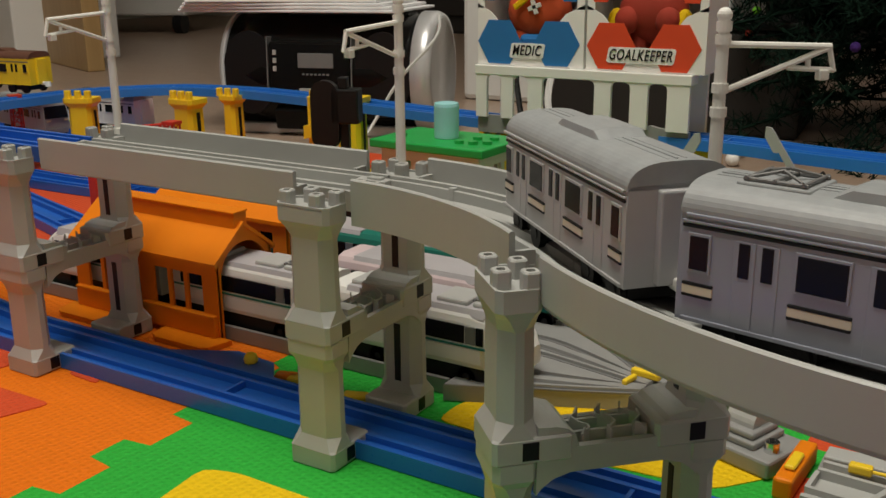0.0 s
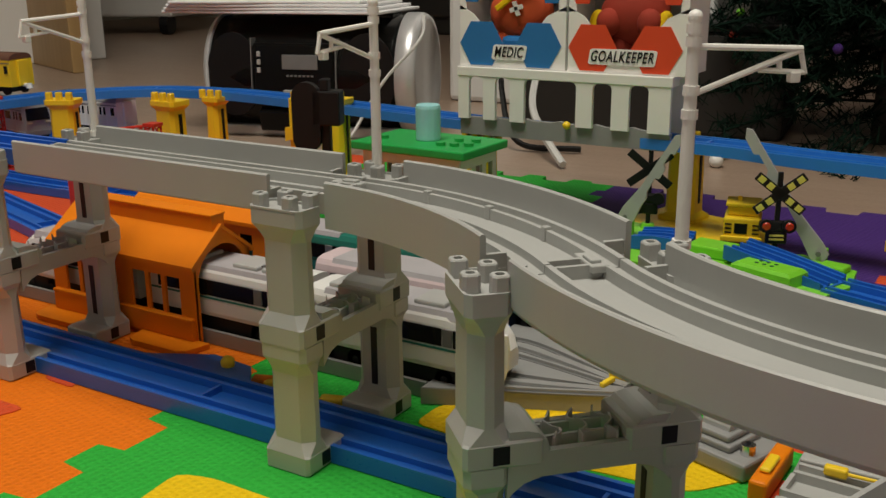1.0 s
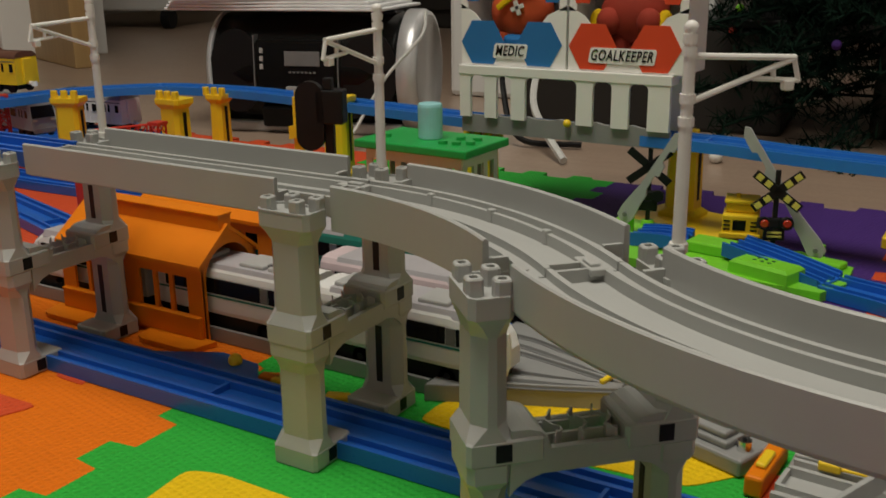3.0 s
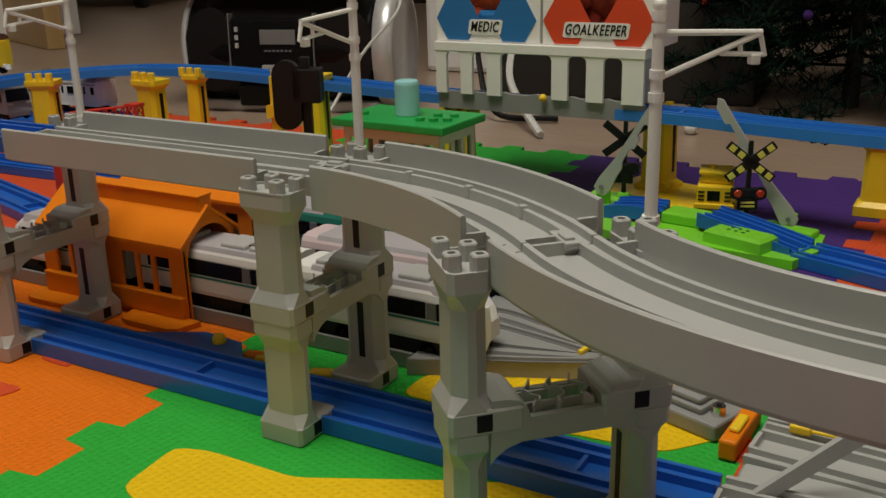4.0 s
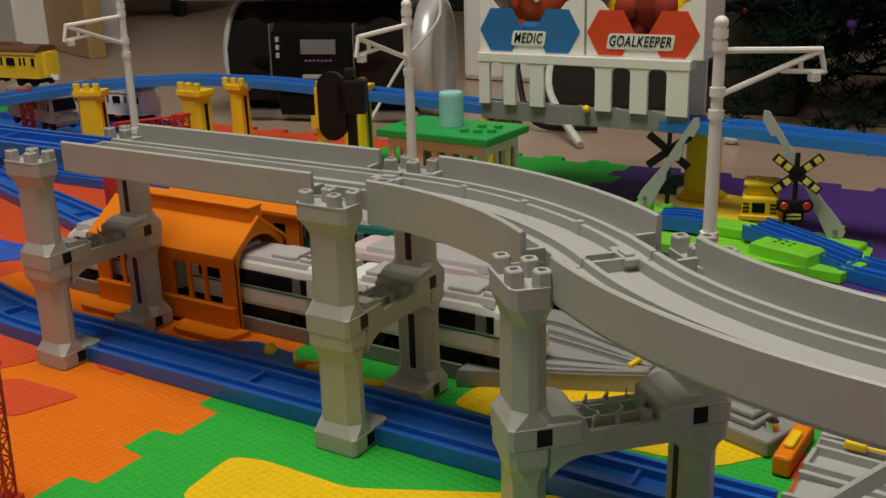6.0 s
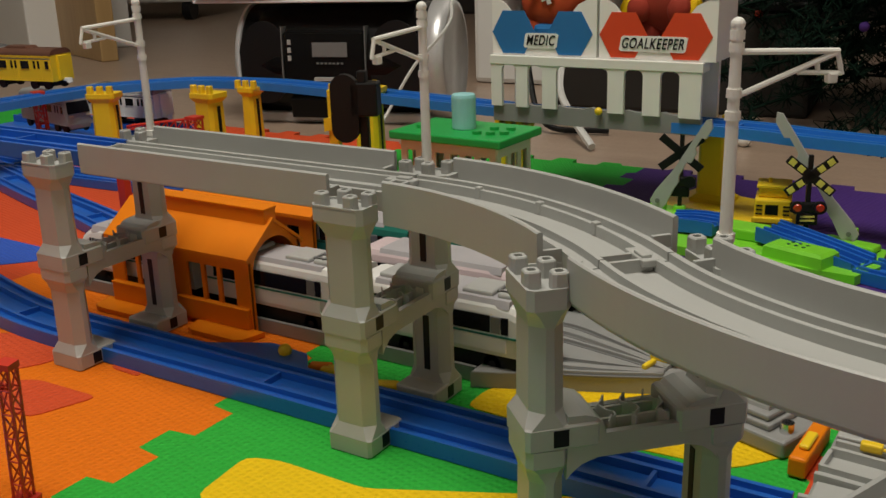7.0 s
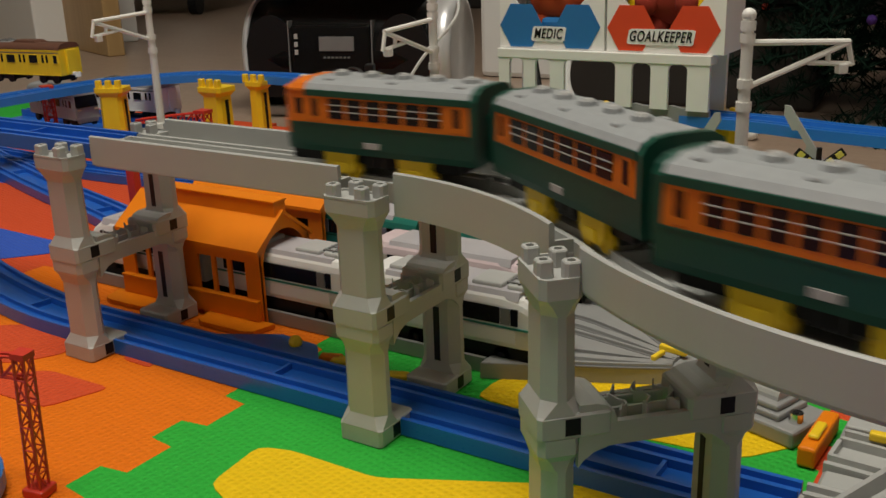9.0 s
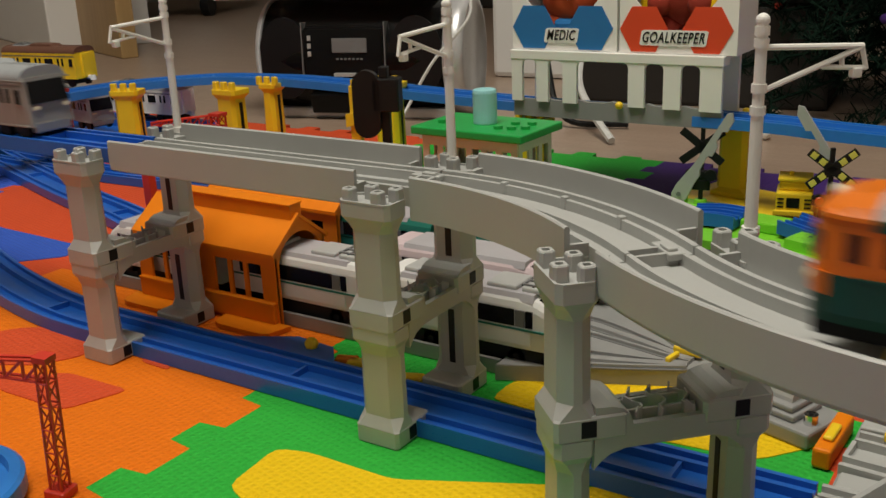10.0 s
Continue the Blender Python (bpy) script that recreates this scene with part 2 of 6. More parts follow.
def seam(a, b):
    """Jigsaw seam between two grid corners, the same for both tiles that share it."""
    flip = a > b
    lo, hi = (b, a) if flip else (a, b)
    p, q = [Vector((MX + TILE * c[0], MY + TILE * (c[1] - 1))) for c in (lo, hi)]
    d = (q - p) / 11
    v = Vector((d.y, -d.x)).normalized()
    pts = [tuple(p)]
    for k in range(11):
        off = v * (0 if k in (0, 10) else TOOTH if k % 2 == 0 else -TOOTH)
        lean = d * (0 if k in (0, 10) else 0.07 if k % 2 == 0 else -0.07)
        s = p + d * k - (lean if k else 0 * d) + off
        e = p + d * (k + 1) + (lean if k < 10 else 0 * d) + off
        c = d * 0.13
        pts += [tuple(s + c * 0.3), tuple(s + c), tuple(e - c), tuple(e - c * 0.3)]
    pts.append(tuple(q))
    return pts[::-1] if flip else pts


def mat_tile(i, j, material, label):
    c = [(i, j), (i + 1, j), (i + 1, j + 1), (i, j + 1)]
    pts = []
    for k in range(4):
        pts += seam(c[k], c[(k + 1) % 4])[:-1]
    bm = bmesh.new()
    prism(bm, pts, -0.012, -0.0006)
    ob = part("foam_mat_tile", bm, material)
    return tagged(ob, label, "play mat", "foam floor tiles")


def insert(outline, material, label, z=0.0):
    """A foam shape pressed into a tile, its corners rounded."""
    pts = []
    n = len(outline)
    for k in range(n):
        p, q, r = [Vector(outline[(k + d) % n]) for d in (-1, 0, 1)]
        a, b = q + (p - q) * min(0.3, 0.006 / (p - q).length), q + (r - q) * min(0.3, 0.006 / (r - q).length)
        pts += [tuple(a), tuple((a + b + 2 * q) / 4), tuple(b)]
    bm = bmesh.new()
    prism(bm, pts, -0.008, z)
    ob = part("foam_mat_insert", bm, material)
    return tagged(ob, label, "play mat", "foam shapes in the tiles")


def mats():
    colours = {(-4, 0): (F_BLUE, "blue"), (-3, 0): (F_PURPLE, "purple"), (-2, 0): (F_RED, "red"), (-1, 0): (F_ORANGE, "orange"), (0, 0): (F_GREEN, "green"), (1, 0): (F_PURPLE, "purple"),
               (-4, 1): (F_RED, "red"), (-3, 1): (F_BLUE, "blue"), (-2, 1): (F_RED, "red"), (-1, 1): (F_ORANGE, "orange"), (0, 1): (F_GREEN, "green"), (1, 1): (F_RED, "orange-red"),
               (-4, 2): (F_GREEN, "green"), (-3, 2): (F_RED, "red"), (-2, 2): (F_RED, "red"), (-1, 2): (F_GREEN, "green"), (0, 2): (F_PURPLE, "purple"), (1, 2): (F_RED, "orange-red"),
               (-2, -1): (F_PURPLE, "purple"), (-1, -1): (F_RED, "red"), (0, -1): (F_BLUE, "blue"), (1, -1): (F_ORANGE, "orange")}
    for (i, j), (m, c) in colours.items():
        mat_tile(i, j, m, f"{c} foam jigsaw tile with a ribbed top")
    insert([(-0.0435, -0.1120), (-0.0475, -0.0745), (-0.030, -0.0690), (0.022, -0.0695), (0.0908, -0.0368), (0.143, -0.0155), (0.17, -0.06), (0.05, -0.15)], F_YELLOW, "yellow foam shape set into the green tile")
    insert([(0.021, 0.050), (0.0209, 0.026), (0.075, 0.0225), (0.165, 0.030), (0.19, 0.06), (0.16, 0.105), (0.07, 0.11)], F_YELLOW, "yellow foam shape set into the tile behind the track")
    insert([(-0.33, -0.058), (-0.315, -0.035), (-0.285, -0.016), (-0.245, -0.020), (-0.236, -0.045), (-0.25, -0.068), (-0.29, -0.088)], F_RED, "red foam shape set into the orange tile")
    insert([(-0.24, -0.079), (-0.222, -0.066), (-0.1700, -0.0645), (-0.1835, -0.0999), (-0.2388, -0.1014), (-0.265, -0.09)], F_RED, "red foam star point set into the orange tile")
    insert([(-0.2, -0.019), (-0.178, -0.024), (-0.170, -0.034), (-0.197, -0.033)], F_RED, "small red foam shape beside the blue track")
    insert([(-0.42, 0.085), (-0.445, 0.109), (-0.55, 0.112), (-0.72, 0.135), (-0.76, 0.11), (-0.62, 0.05), (-0.47, 0.03)], F_BLUE, "blue foam shape set into the red tile")


mats()

# ---- viaduct ----


def viaduct_piece(s0, s1, label, low):
    th = thing("viaduct_section", Matrix.Identity(4), label, "toy viaduct", "sections of the toy viaduct")
    bm = sweep(bmesh.new(), [(a, u - 0.001) for a, u in rail_profile(0.0195, 0.0095, 0.0062, 0.0048)], stations(s0 + 0.0005, s1 - 0.0005, DECK))
    part("deck", bm, GREY, th, "grey moulded track bed with two wheel grooves")
    g0, g1 = s0 + 0.0145, s1 - (0.0205 if s1 == 0 else 0.0155)
    for side in (-1, 1):
        a, b = side * 0.0195, side * 0.0286
        lo, hi = min(a, b), max(a, b)
        bm = sweep(bmesh.new(), [(lo, -0.001), (lo, 0.004), (hi, 0.004), (hi, -0.001)], stations(g0, g1, DECK))
        part("walkway", bm, GREY, th)
        c = side * 0.0288
        prof = [(c - 0.0012, low - DECK), (c - 0.0012, 0.0171 - 0.0006), (c - 0.0005, 0.0171), (c + 0.0005, 0.0171), (c + 0.0012, 0.0171 - 0.0006), (c + 0.0012, low - DECK)]
        part("side_wall", sweep(bmesh.new(), prof, stations(g0, g1, DECK)), GREY, th)
        # end brackets that reach from the bed to the wall
        for s in (g0 + 0.0015, g1 - 0.0015):
            x, y, h = line(s)
            m = pose(x, y, DECK, 0, 0, math.degrees(h))
            part("bracket", box(bmesh.new(), -0.001, 0.001, min(a, b), max(a, b), -0.001, 0.0095, 0, m), GREY, th)
    n = 4
    for k in range(n + 1):
        s = s0 + 0.004 + (s1 - s0 - 0.008) * k / n
        x, y, h = line(s)
        m = pose(x, y, DECK, 0, 0, math.degrees(h))
        if k in (0, n):
            bm = box(bmesh.new(), -0.0009, 0.0009, -0.0087, 0.0087, 0.003, 0.0086, 0, m)
            part("joint_bar", bm, GREY, th)
        else:
            for sd in (1,) if 0.05 < s1 < 0.3 else ():
                bm = box(bmesh.new(), -0.0016, 0.0016, sd * 0.0098 - 0.0016, sd * 0.0098 + 0.0016, 0.004, 0.0098, 0.0004, m)
                part("stud", bm, GREY, th)
    # joint tongue
    x, y, h = line(s1)
    m = pose(x, y, DECK, 0, 0, math.degrees(h))
    bm = box(bmesh.new(), -0.010, 0.007, 0.0035, 0.0105, 0.0060, 0.0088, 0.0005, m)
    box(bm, -0.004, 0.004, 0.0045, 0.0085, 0.0085, 0.0100, 0.0004, m)
    part("joint_tongue", bm, GREY, th)
    return th


viaduct_piece(-0.216, 0, "straight grey plastic viaduct section with low side walls", 0.1205)
viaduct_piece(0, ARC, "curved grey plastic viaduct section bending towards the mats' front", 0.1165)
viaduct_piece(ARC, 2 * ARC, "curved grey plastic viaduct section bending back", 0.1215)
viaduct_piece(2 * ARC, 2 * ARC + 0.216, "straight grey plastic viaduct section after the bends", 0.1225)

# ---- piers ----
BLOCK = 0.0630
HALF_X = 0.0137


def octo(hx, y0, y1, c, z):
    return [(-hx + c, y0, z), (hx - c, y0, z), (hx, y0 + c, z), (hx, y1 - c, z), (hx - c, y1, z), (-hx + c, y1, z), (-hx, y1 - c, z), (-hx, y0 + c, z)]


FRONT, BACK = -0.0465, -0.0298


def column_mesh(plate):
    """One column of a pier block: stepped foot, chamfered shaft and a flared head."""
    bm = bmesh.new()
    f, b = FRONT, BACK
    hx = 0.0131
    loft(bm, [octo(hx - 0.0004, f, -0.0175, 0.0014, 0.0), octo(hx, f, -0.0170, 0.0016, 0.0006), octo(hx, f, -0.0170, 0.0016, 0.0088), octo(hx - 0.0006, f + 0.0006, -0.0176, 0.0016, 0.0096)])
    loft(bm, [octo(hx - 0.0002, f, b, 0.0020, 0.0090), octo(0.0124, f + 0.0026, b - 0.0006, 0.0050, 0.0150),
              octo(0.0122, f + 0.0028, b - 0.0008, 0.0050, 0.0485), octo(plate - 0.0012, f + 0.0014, b - 0.0002, 0.0036, 0.0535), octo(plate, f + 0.0004, b + 0.0002, 0.0024, 0.0562), octo(plate, f + 0.0004, b + 0.0002, 0.0024, BLOCK)])
    return bm


def knob_mesh():
    """A hollow square stud with rounded corners."""
    bm = bmesh.new()

    def ring(h, c, z):
        return [(-h + c, -h, z), (h - c, -h, z), (h, -h + c, z), (h, h - c, z), (h - c, h, z), (-h + c, h, z), (-h, h - c, z), (-h, -h + c, z)]

    loft(bm, [ring(0.0032, 0.0012, -0.001), ring(0.0031, 0.0012, 0.0060), ring(0.0027, 0.0011, 0.0066), ring(0.0015, 0.0006, 0.0066), ring(0.0014, 0.0006, 0.0035)])
    return bm


def rim_mesh(plate):
    """Low raised rim round the top of a head."""
    bm = bmesh.new()
    o = octo(plate, FRONT + 0.0004, BACK + 0.0003, 0.0024, BLOCK)
    n = octo(plate - 0.0011, FRONT + 0.0015, BACK - 0.0008, 0.0019, BLOCK)
    up = lambda r, z: [(x, y, z) for x, y, _ in r]
    loft(bm, [up(o, BLOCK - 0.0004), up(o, BLOCK + 0.0011), up(n, BLOCK + 0.0011), up(n, BLOCK - 0.0003)], False)
    return bm


def pier(m, label):
    th = thing("viaduct_pier", m, label, "toy bridge pier", "grey viaduct piers")
    kept = {}

    def again(key, name, build, material, parent, at, text=""):
        if key not in kept:
            kept[key] = part(name, build(), material, parent, text)
            kept[key].matrix_basis = at
            return kept[key]
        return share(kept[key], parent, at)

    for lev in range(2):
        z = lev * BLOCK
        plate = 0.0148 if lev else 0.0131
        for side in (0, 1):
            c = again(("col", lev), "column", lambda: column_mesh(plate), GREY, th, pose(0, -0.0035 * side, z, 0, 0, 180 * side))
            if lev:
                again("rim", "rim", lambda: rim_mesh(plate), GREY, c, Matrix.Identity(4))
                for kx, ky in ((-0.0100, -0.0420), (0.0070, -0.0425), (-0.0030, -0.0335), (0.0110, -0.0335)):
                    again("knob", "knob", knob_mesh, GREY, c, Matrix.Translation((kx, ky, BLOCK)))
            for sx in (-1, 1):
                hm = Matrix.Translation((sx * 0.0131, -0.0330, 0.0048)) @ pose(0, 0, 0, 0, 0, 90 + 90 * sx)
                again("hole", "socket", lambda: box(bmesh.new(), -0.0002, 0.0004, -0.0030, 0.0030, -0.0034, 0.0034), BLACK, c, hm, "dark square socket")
            again("slot", "slot", lambda: box(bmesh.new(), -0.0019, 0.0019, BACK - 0.0014, BACK - 0.0004, 0.016, 0.048), BLACK, c, Matrix.Identity(4), "dark upright slot")
    z = BLOCK
    for sx in (-1, 1):
        ring = [(-0.0307, -0.0132), (-0.0285, -0.0105), (-0.0245, -0.0074), (-0.018, -0.0054), (0.018, -0.0054), (0.0245, -0.0074), (0.0285, -0.0105), (0.0307, -0.0132),
                (0.0300, 0.0090), (0.0165, 0.0090), (0.0158, 0.0042), (-0.0158, 0.0042), (-0.0165, 0.0090), (-0.0300, 0.0090)]
        x0, x1 = sx * 0.0095, sx * 0.0124
        part("beam", loft(bmesh.new(), [[(x0, y, z + u) for y, u in ring], [(x1, y, z + u) for y, u in ring]]), GREY, th)
    for side in (-1, 1):
        # saddle end with a curved top
        prof = [(0.0150, 0.0002), (0.0150, 0.0050), (0.0162, 0.0086), (0.0190, 0.0112), (0.0232, 0.0125), (0.0300, 0.0128), (0.0300, 0.0002)]
        part("beam_end", loft(bmesh.new(), [[(x, side * y, z + u) for y, u in prof] for x in (-0.0122, 0.0122)]), GREY, th)
    for k in range(3):
        y = -0.0105 + k * 0.0105
        bm = bmesh.new()
        n = 8
        for q in range(n):
            xa, xb = -0.0095 + 0.019 * q / n, -0.0095 + 0.019 * (q + 1) / n
            ya, yb = [y + 0.0026 * math.sin(v / 0.019 * 9 + k) for v in (xa, xb)]
            top = 0.0072 + 0.0014 * (1 if q in (0, 3, 7) else 0)
            loft(bm, [[(xa, ya - 0.0006, z), (xa, ya - 0.0004, z + top), (xa, ya + 0.0004, z + top), (xa, ya + 0.0006, z)], [(xb, yb - 0.0006, z), (xb, yb - 0.0004, z + 0.0072), (xb, yb + 0.0004, z + 0.0072), (xb, yb + 0.0006, z)]])
        part("lattice_rib", bm, GREY, th)
    for x in (-0.0045, 0.0045):
        part("lattice_bar", box(bmesh.new(), x - 0.0007, x + 0.0007, -0.0155, 0.0155, z - 0.0003, z + 0.0060), GREY, th)
    return th


pier(pose(-0.220, 0, 0), "tall grey plastic pier of stacked blocks with a lattice cross beam")
pier(pose(-0.004, 0, 0), "tall grey plastic pier of stacked blocks where the bend starts")
pier(Matrix.Translation((JX + 0.0075, JY - 0.0055, 0)) @ pose(0, 0, 0, 0, 0, -45) @ Matrix.Translation((-0.004, 0, 0)), "tall grey plastic pier set askew under the bend")
pier(pose(CX, CY - R, 0), "tall grey plastic pier where the bends end")
pier(pose(CX + 0.216, CY - R, 0), "tall grey plastic pier at the far end of the viaduct")


def catenary_pole(x, y, z, turn, label, lean=0.0):
    """A white overhead line pole with a triangular bracket arm."""
    th = thing("catenary_pole", pose(x, y, z, 0, lean, 0) @ pose(0, 0, 0, 0, 0, turn), label, "toy line pole", "white overhead line poles")
    bm = rod(bmesh.new(), (0, 0, 0), (0, 0, 0.0505), 0.0026, 14, 0.0024)
    rod(bm, (0, 0, 0.05), (0, 0, 0.083), 0.0023, 14, 0.0021)
    part("mast", bm, WHITE, th)
    for zz, r in ((0.001, 0.0036), (0.049, 0.0030), (0.0575, 0.0029), (0.0745, 0.0028), (0.079, 0.0028)):
        part("collar", rod(bmesh.new(), (0, 0, zz), (0, 0, zz + 0.0034), r, 14), WHITE, th)
    part("cap", ball(bmesh.new(), (0, 0, 0.0845), 0.0027), WHITE, th)
    part("top_arm", rod(bmesh.new(), (0, 0, 0.0745), (0, -0.043, 0.0725), 0.0012, 8), WHITE, th)
    part("brace", rod(bmesh.new(), (0, 0, 0.0575), (0, -0.042, 0.0720), 0.0012, 8), WHITE, th)
    bm = rod(bmesh.new(), (0, -0.0425, 0.0720), (0, -0.0450, 0.0635), 0.0010, 8)
    rod(bm, (0, -0.0450, 0.0640), (0, -0.026, 0.0655), 0.0010, 8)
    rod(bm, (0, -0.034, 0.0695), (0, -0.0345, 0.0645), 0.0010, 8)
    box(bm, -0.0018, 0.0018, -0.0425, -0.0385, 0.0605, 0.0645, 0.0006)
    part("contact_arm", bm, WHITE, th)
    return th


catenary_pole(-0.2235, 0.0445, 0.1262, 0, "white plastic overhead line pole on the grey pier")
catenary_pole(-0.0080, 0.0400, 0.1262, 0, "white plastic overhead line pole on the grey pier at the bend")
catenary_pole(0.1690, -0.0185, 0.1262, 135, "white plastic overhead line pole turned outwards")

# ---- tracks ----


def track(points, label, material=BLUE, group="blue toy tracks", piece=0.216, n=10, profile=None):
    """A run of toy track: one rail piece after another along a smooth line."""
    th = thing("toy_track", Matrix.Identity(4), label, "toy track", group)
    st = smooth_path(points, n)
    run, cut, last = 0.0, [0], None
    for i, (x, y, z, h) in enumerate(st):
        if last:
            run += math.dist((x, y, z), last)
        last = (x, y, z)
        if run > piece:
            cut.append(i)
            run = 0.0
    if cut[-1] != len(st) - 1:
        cut.append(len(st) - 1)
    for a, b in zip(cut, cut[1:]):
        part("rail_piece", sweep(bmesh.new(), profile or rail_profile(), st[a:b + 1]), material, th)
        x, y, z, h = st[a]
        m = pose(x, y, z, 0, 0, math.degrees(h))
        bm = box(bmesh.new(), -0.001, 0.001, -0.0085, 0.0085, 0.003, 0.0082, 0, m)
        part("joint_bar", bm, material, th)
    return th


track([(-0.95, 0.20, 0), (-0.75, 0.132, 0), (-0.62, 0.088, 0), (-0.50, 0.046, 0), (-0.40, 0.013, 0), (-0.30, -0.008, 0), (-0.2, -0.0105, 0), (-0.1, -0.0105, 0), (0.05, -0.0105, 0), (0.198, -0.0105, 0)], "blue plastic floor track running beneath the viaduct")
track([(-1.5, 0, DECK), (-1.0, 0, DECK), (-0.6, 0, DECK), (-0.2165, 0, DECK)], "blue plastic high track joining the grey viaduct")
track([(CX + 0.2165, CY - R, DECK), (1.1, CY - R, DECK), (1.6, CY - R, DECK)], "blue plastic high track leaving the grey viaduct")
track([(-1.1, 0.40, 0), (-0.85, 0.302, 0), (-0.70, 0.250, 0), (-0.58, 0.212, 0), (-0.46, 0.178, 0), (-0.36, 0.144, 0), (-0.27, 0.1245, 0), (-0.1, 0.1225, 0), (0.01, 0.1225, 0)], "blue plastic floor track curving in behind the orange shed")
track([(-0.362, 0.0735, 0), (-0.2, 0.0735, 0), (-0.1, 0.0735, 0), (0.010, 0.0735, 0)], "dark grey plastic floor track under the orange shed", GREY_P, "grey floor tracks")
track([(-0.34, 0.1715, 0), (-0.2, 0.1715, 0), (-0.1, 0.1715, 0), (0.010, 0.1715, 0)], "blue plastic floor track under the green train")
track([(-0.98, 0.31, 0.0), (-0.65, 0.290, 0), (-0.43, 0.305, 0)], "blue plastic floor track ending behind the orange shed")
track([(0.75, 0.36, 0.083 - 0.009), (0.184, 0.417, 0.0755), (0.0457, 0.443, 0.0755), (-0.19, 0.458, 0.0755), (-0.47, 0.500, 0.0755), (-0.56, 0.501, 0.0755), (-0.64, 0.482, 0.0755), (-0.70, 0.41, 0.0755), (-0.718, 0.33, 0.0755), (-0.722, 0.2, 0.0755), (-0.722, -0.1, 0.0755)],
      "blue plastic elevated track on yellow piers", BLUE_L)


def yellow_pier(x, y, top, turn, label, w=0.014):
    th = thing("yellow_pier", pose(x, y, 0, 0, 0, turn), label, "toy bridge pier", "yellow track piers")
    bm = bmesh.new()
    loft(bm, [octo(w + 0.004, -0.016, 0.016, 0.002, 0), octo(w + 0.004, -0.016, 0.016, 0.002, 0.008), octo(w, -0.012, 0.012, 0.004, 0.012),
              octo(w - 0.001, -0.0115, 0.0115, 0.004, top - 0.016), octo(w + 0.003, -0.014, 0.014, 0.003, top - 0.011), octo(w + 0.003, -0.014, 0.014, 0.003, top - 0.006)])
    part("shaft", bm, YELLOW, th)
    k0 = None
    for kx in (-1, 0, 1):
        m = Matrix.Translation((kx * 0.0115, -0.009, top - 0.006)) @ Matrix.Diagonal((1.05, 1.05, 1.3, 1))
        if k0 is None:
            k0 = part("knob", knob_mesh(), YELLOW, th)
            k0.matrix_basis = m
        else:
            share(k0, th, m)
    part("slot", box(bmesh.new(), w - 0.0012, w + 0.0002, -0.002, 0.002, 0.02, top - 0.02), BLACK, th, "dark upright slot")
    return th

# ---- trains ----
HALF_CAR = 0.059


def car_section(w, sill, waist, eave, crown, x, shrink=1.0):
    """Cross-section of a car body at x: up one side, over the roof, down the other."""
    pts = [(w, sill), (w * 1.02, waist), (w * 0.985, eave), (w * 0.86, eave + (crown - eave) * 0.55), (w * 0.45, crown - 0.0006)]
    ring = pts + [(-a, u) for a, u in pts[::-1]]
    return [(x, a * shrink, u) for a, u in ring]


def roof_section(w, eave, crown, x, lift=0.0004, shrink=1.0):
    pts = [(w * 1.0, eave), (w * 0.99, eave + 0.0012), (w * 0.88, eave + (crown - eave) * 0.55 + lift), (w * 0.46, crown + lift - 0.0004)]
    ring = pts + [(-a, u) for a, u in pts[::-1]]
    return [(x, a * shrink, u) for a, u in ring]


def pane(bm, x0, x1, z0, z1, side, w, out=0.0004):
    y = side * w
    return box(bm, x0, x1, min(y - side * 0.0008, y + side * out), max(y - side * 0.0008, y + side * out), z0, z1, 0.0002)


def bogie(th, x, wheel_mat, frame_mat):
    bm = box(bmesh.new(), x - 0.017, x + 0.017, -0.0125, 0.0125, 0.0035, 0.0105, 0.001)
    part("bogie_frame", bm, frame_mat, th)
    for dx in (-0.0105, 0.0105):
        for sy in (-1, 1):
            bm = cyl(bmesh.new(), 0.0056, 0.0056, 0.0034, Matrix.Translation((x + dx, sy * 0.0128 - 0.0017, 0.0056)) @ pose(0, 0, 0, -90), 18)
            wl = part("wheel", bm, wheel_mat, th)
            part("hub", cyl(bmesh.new(), 0.0022, 0.0022, 0.0040, Matrix.Translation((x + dx, sy * 0.0128 - 0.002, 0.0056)) @ pose(0, 0, 0, -90), 10), frame_mat, wl)


def coupler(th, x, end):
    bm = box(bmesh.new(), min(x, x + end * 0.011), max(x, x + end * 0.011), -0.0022, 0.0022, 0.009, 0.013, 0.0008)
    cyl(bm, 0.0036, 0.0030, 0.0055, Matrix.Translation((x + end * 0.009, 0, 0.0075)), 14)
    part("coupler", bm, WHITE, th, "pale white coupling hook")


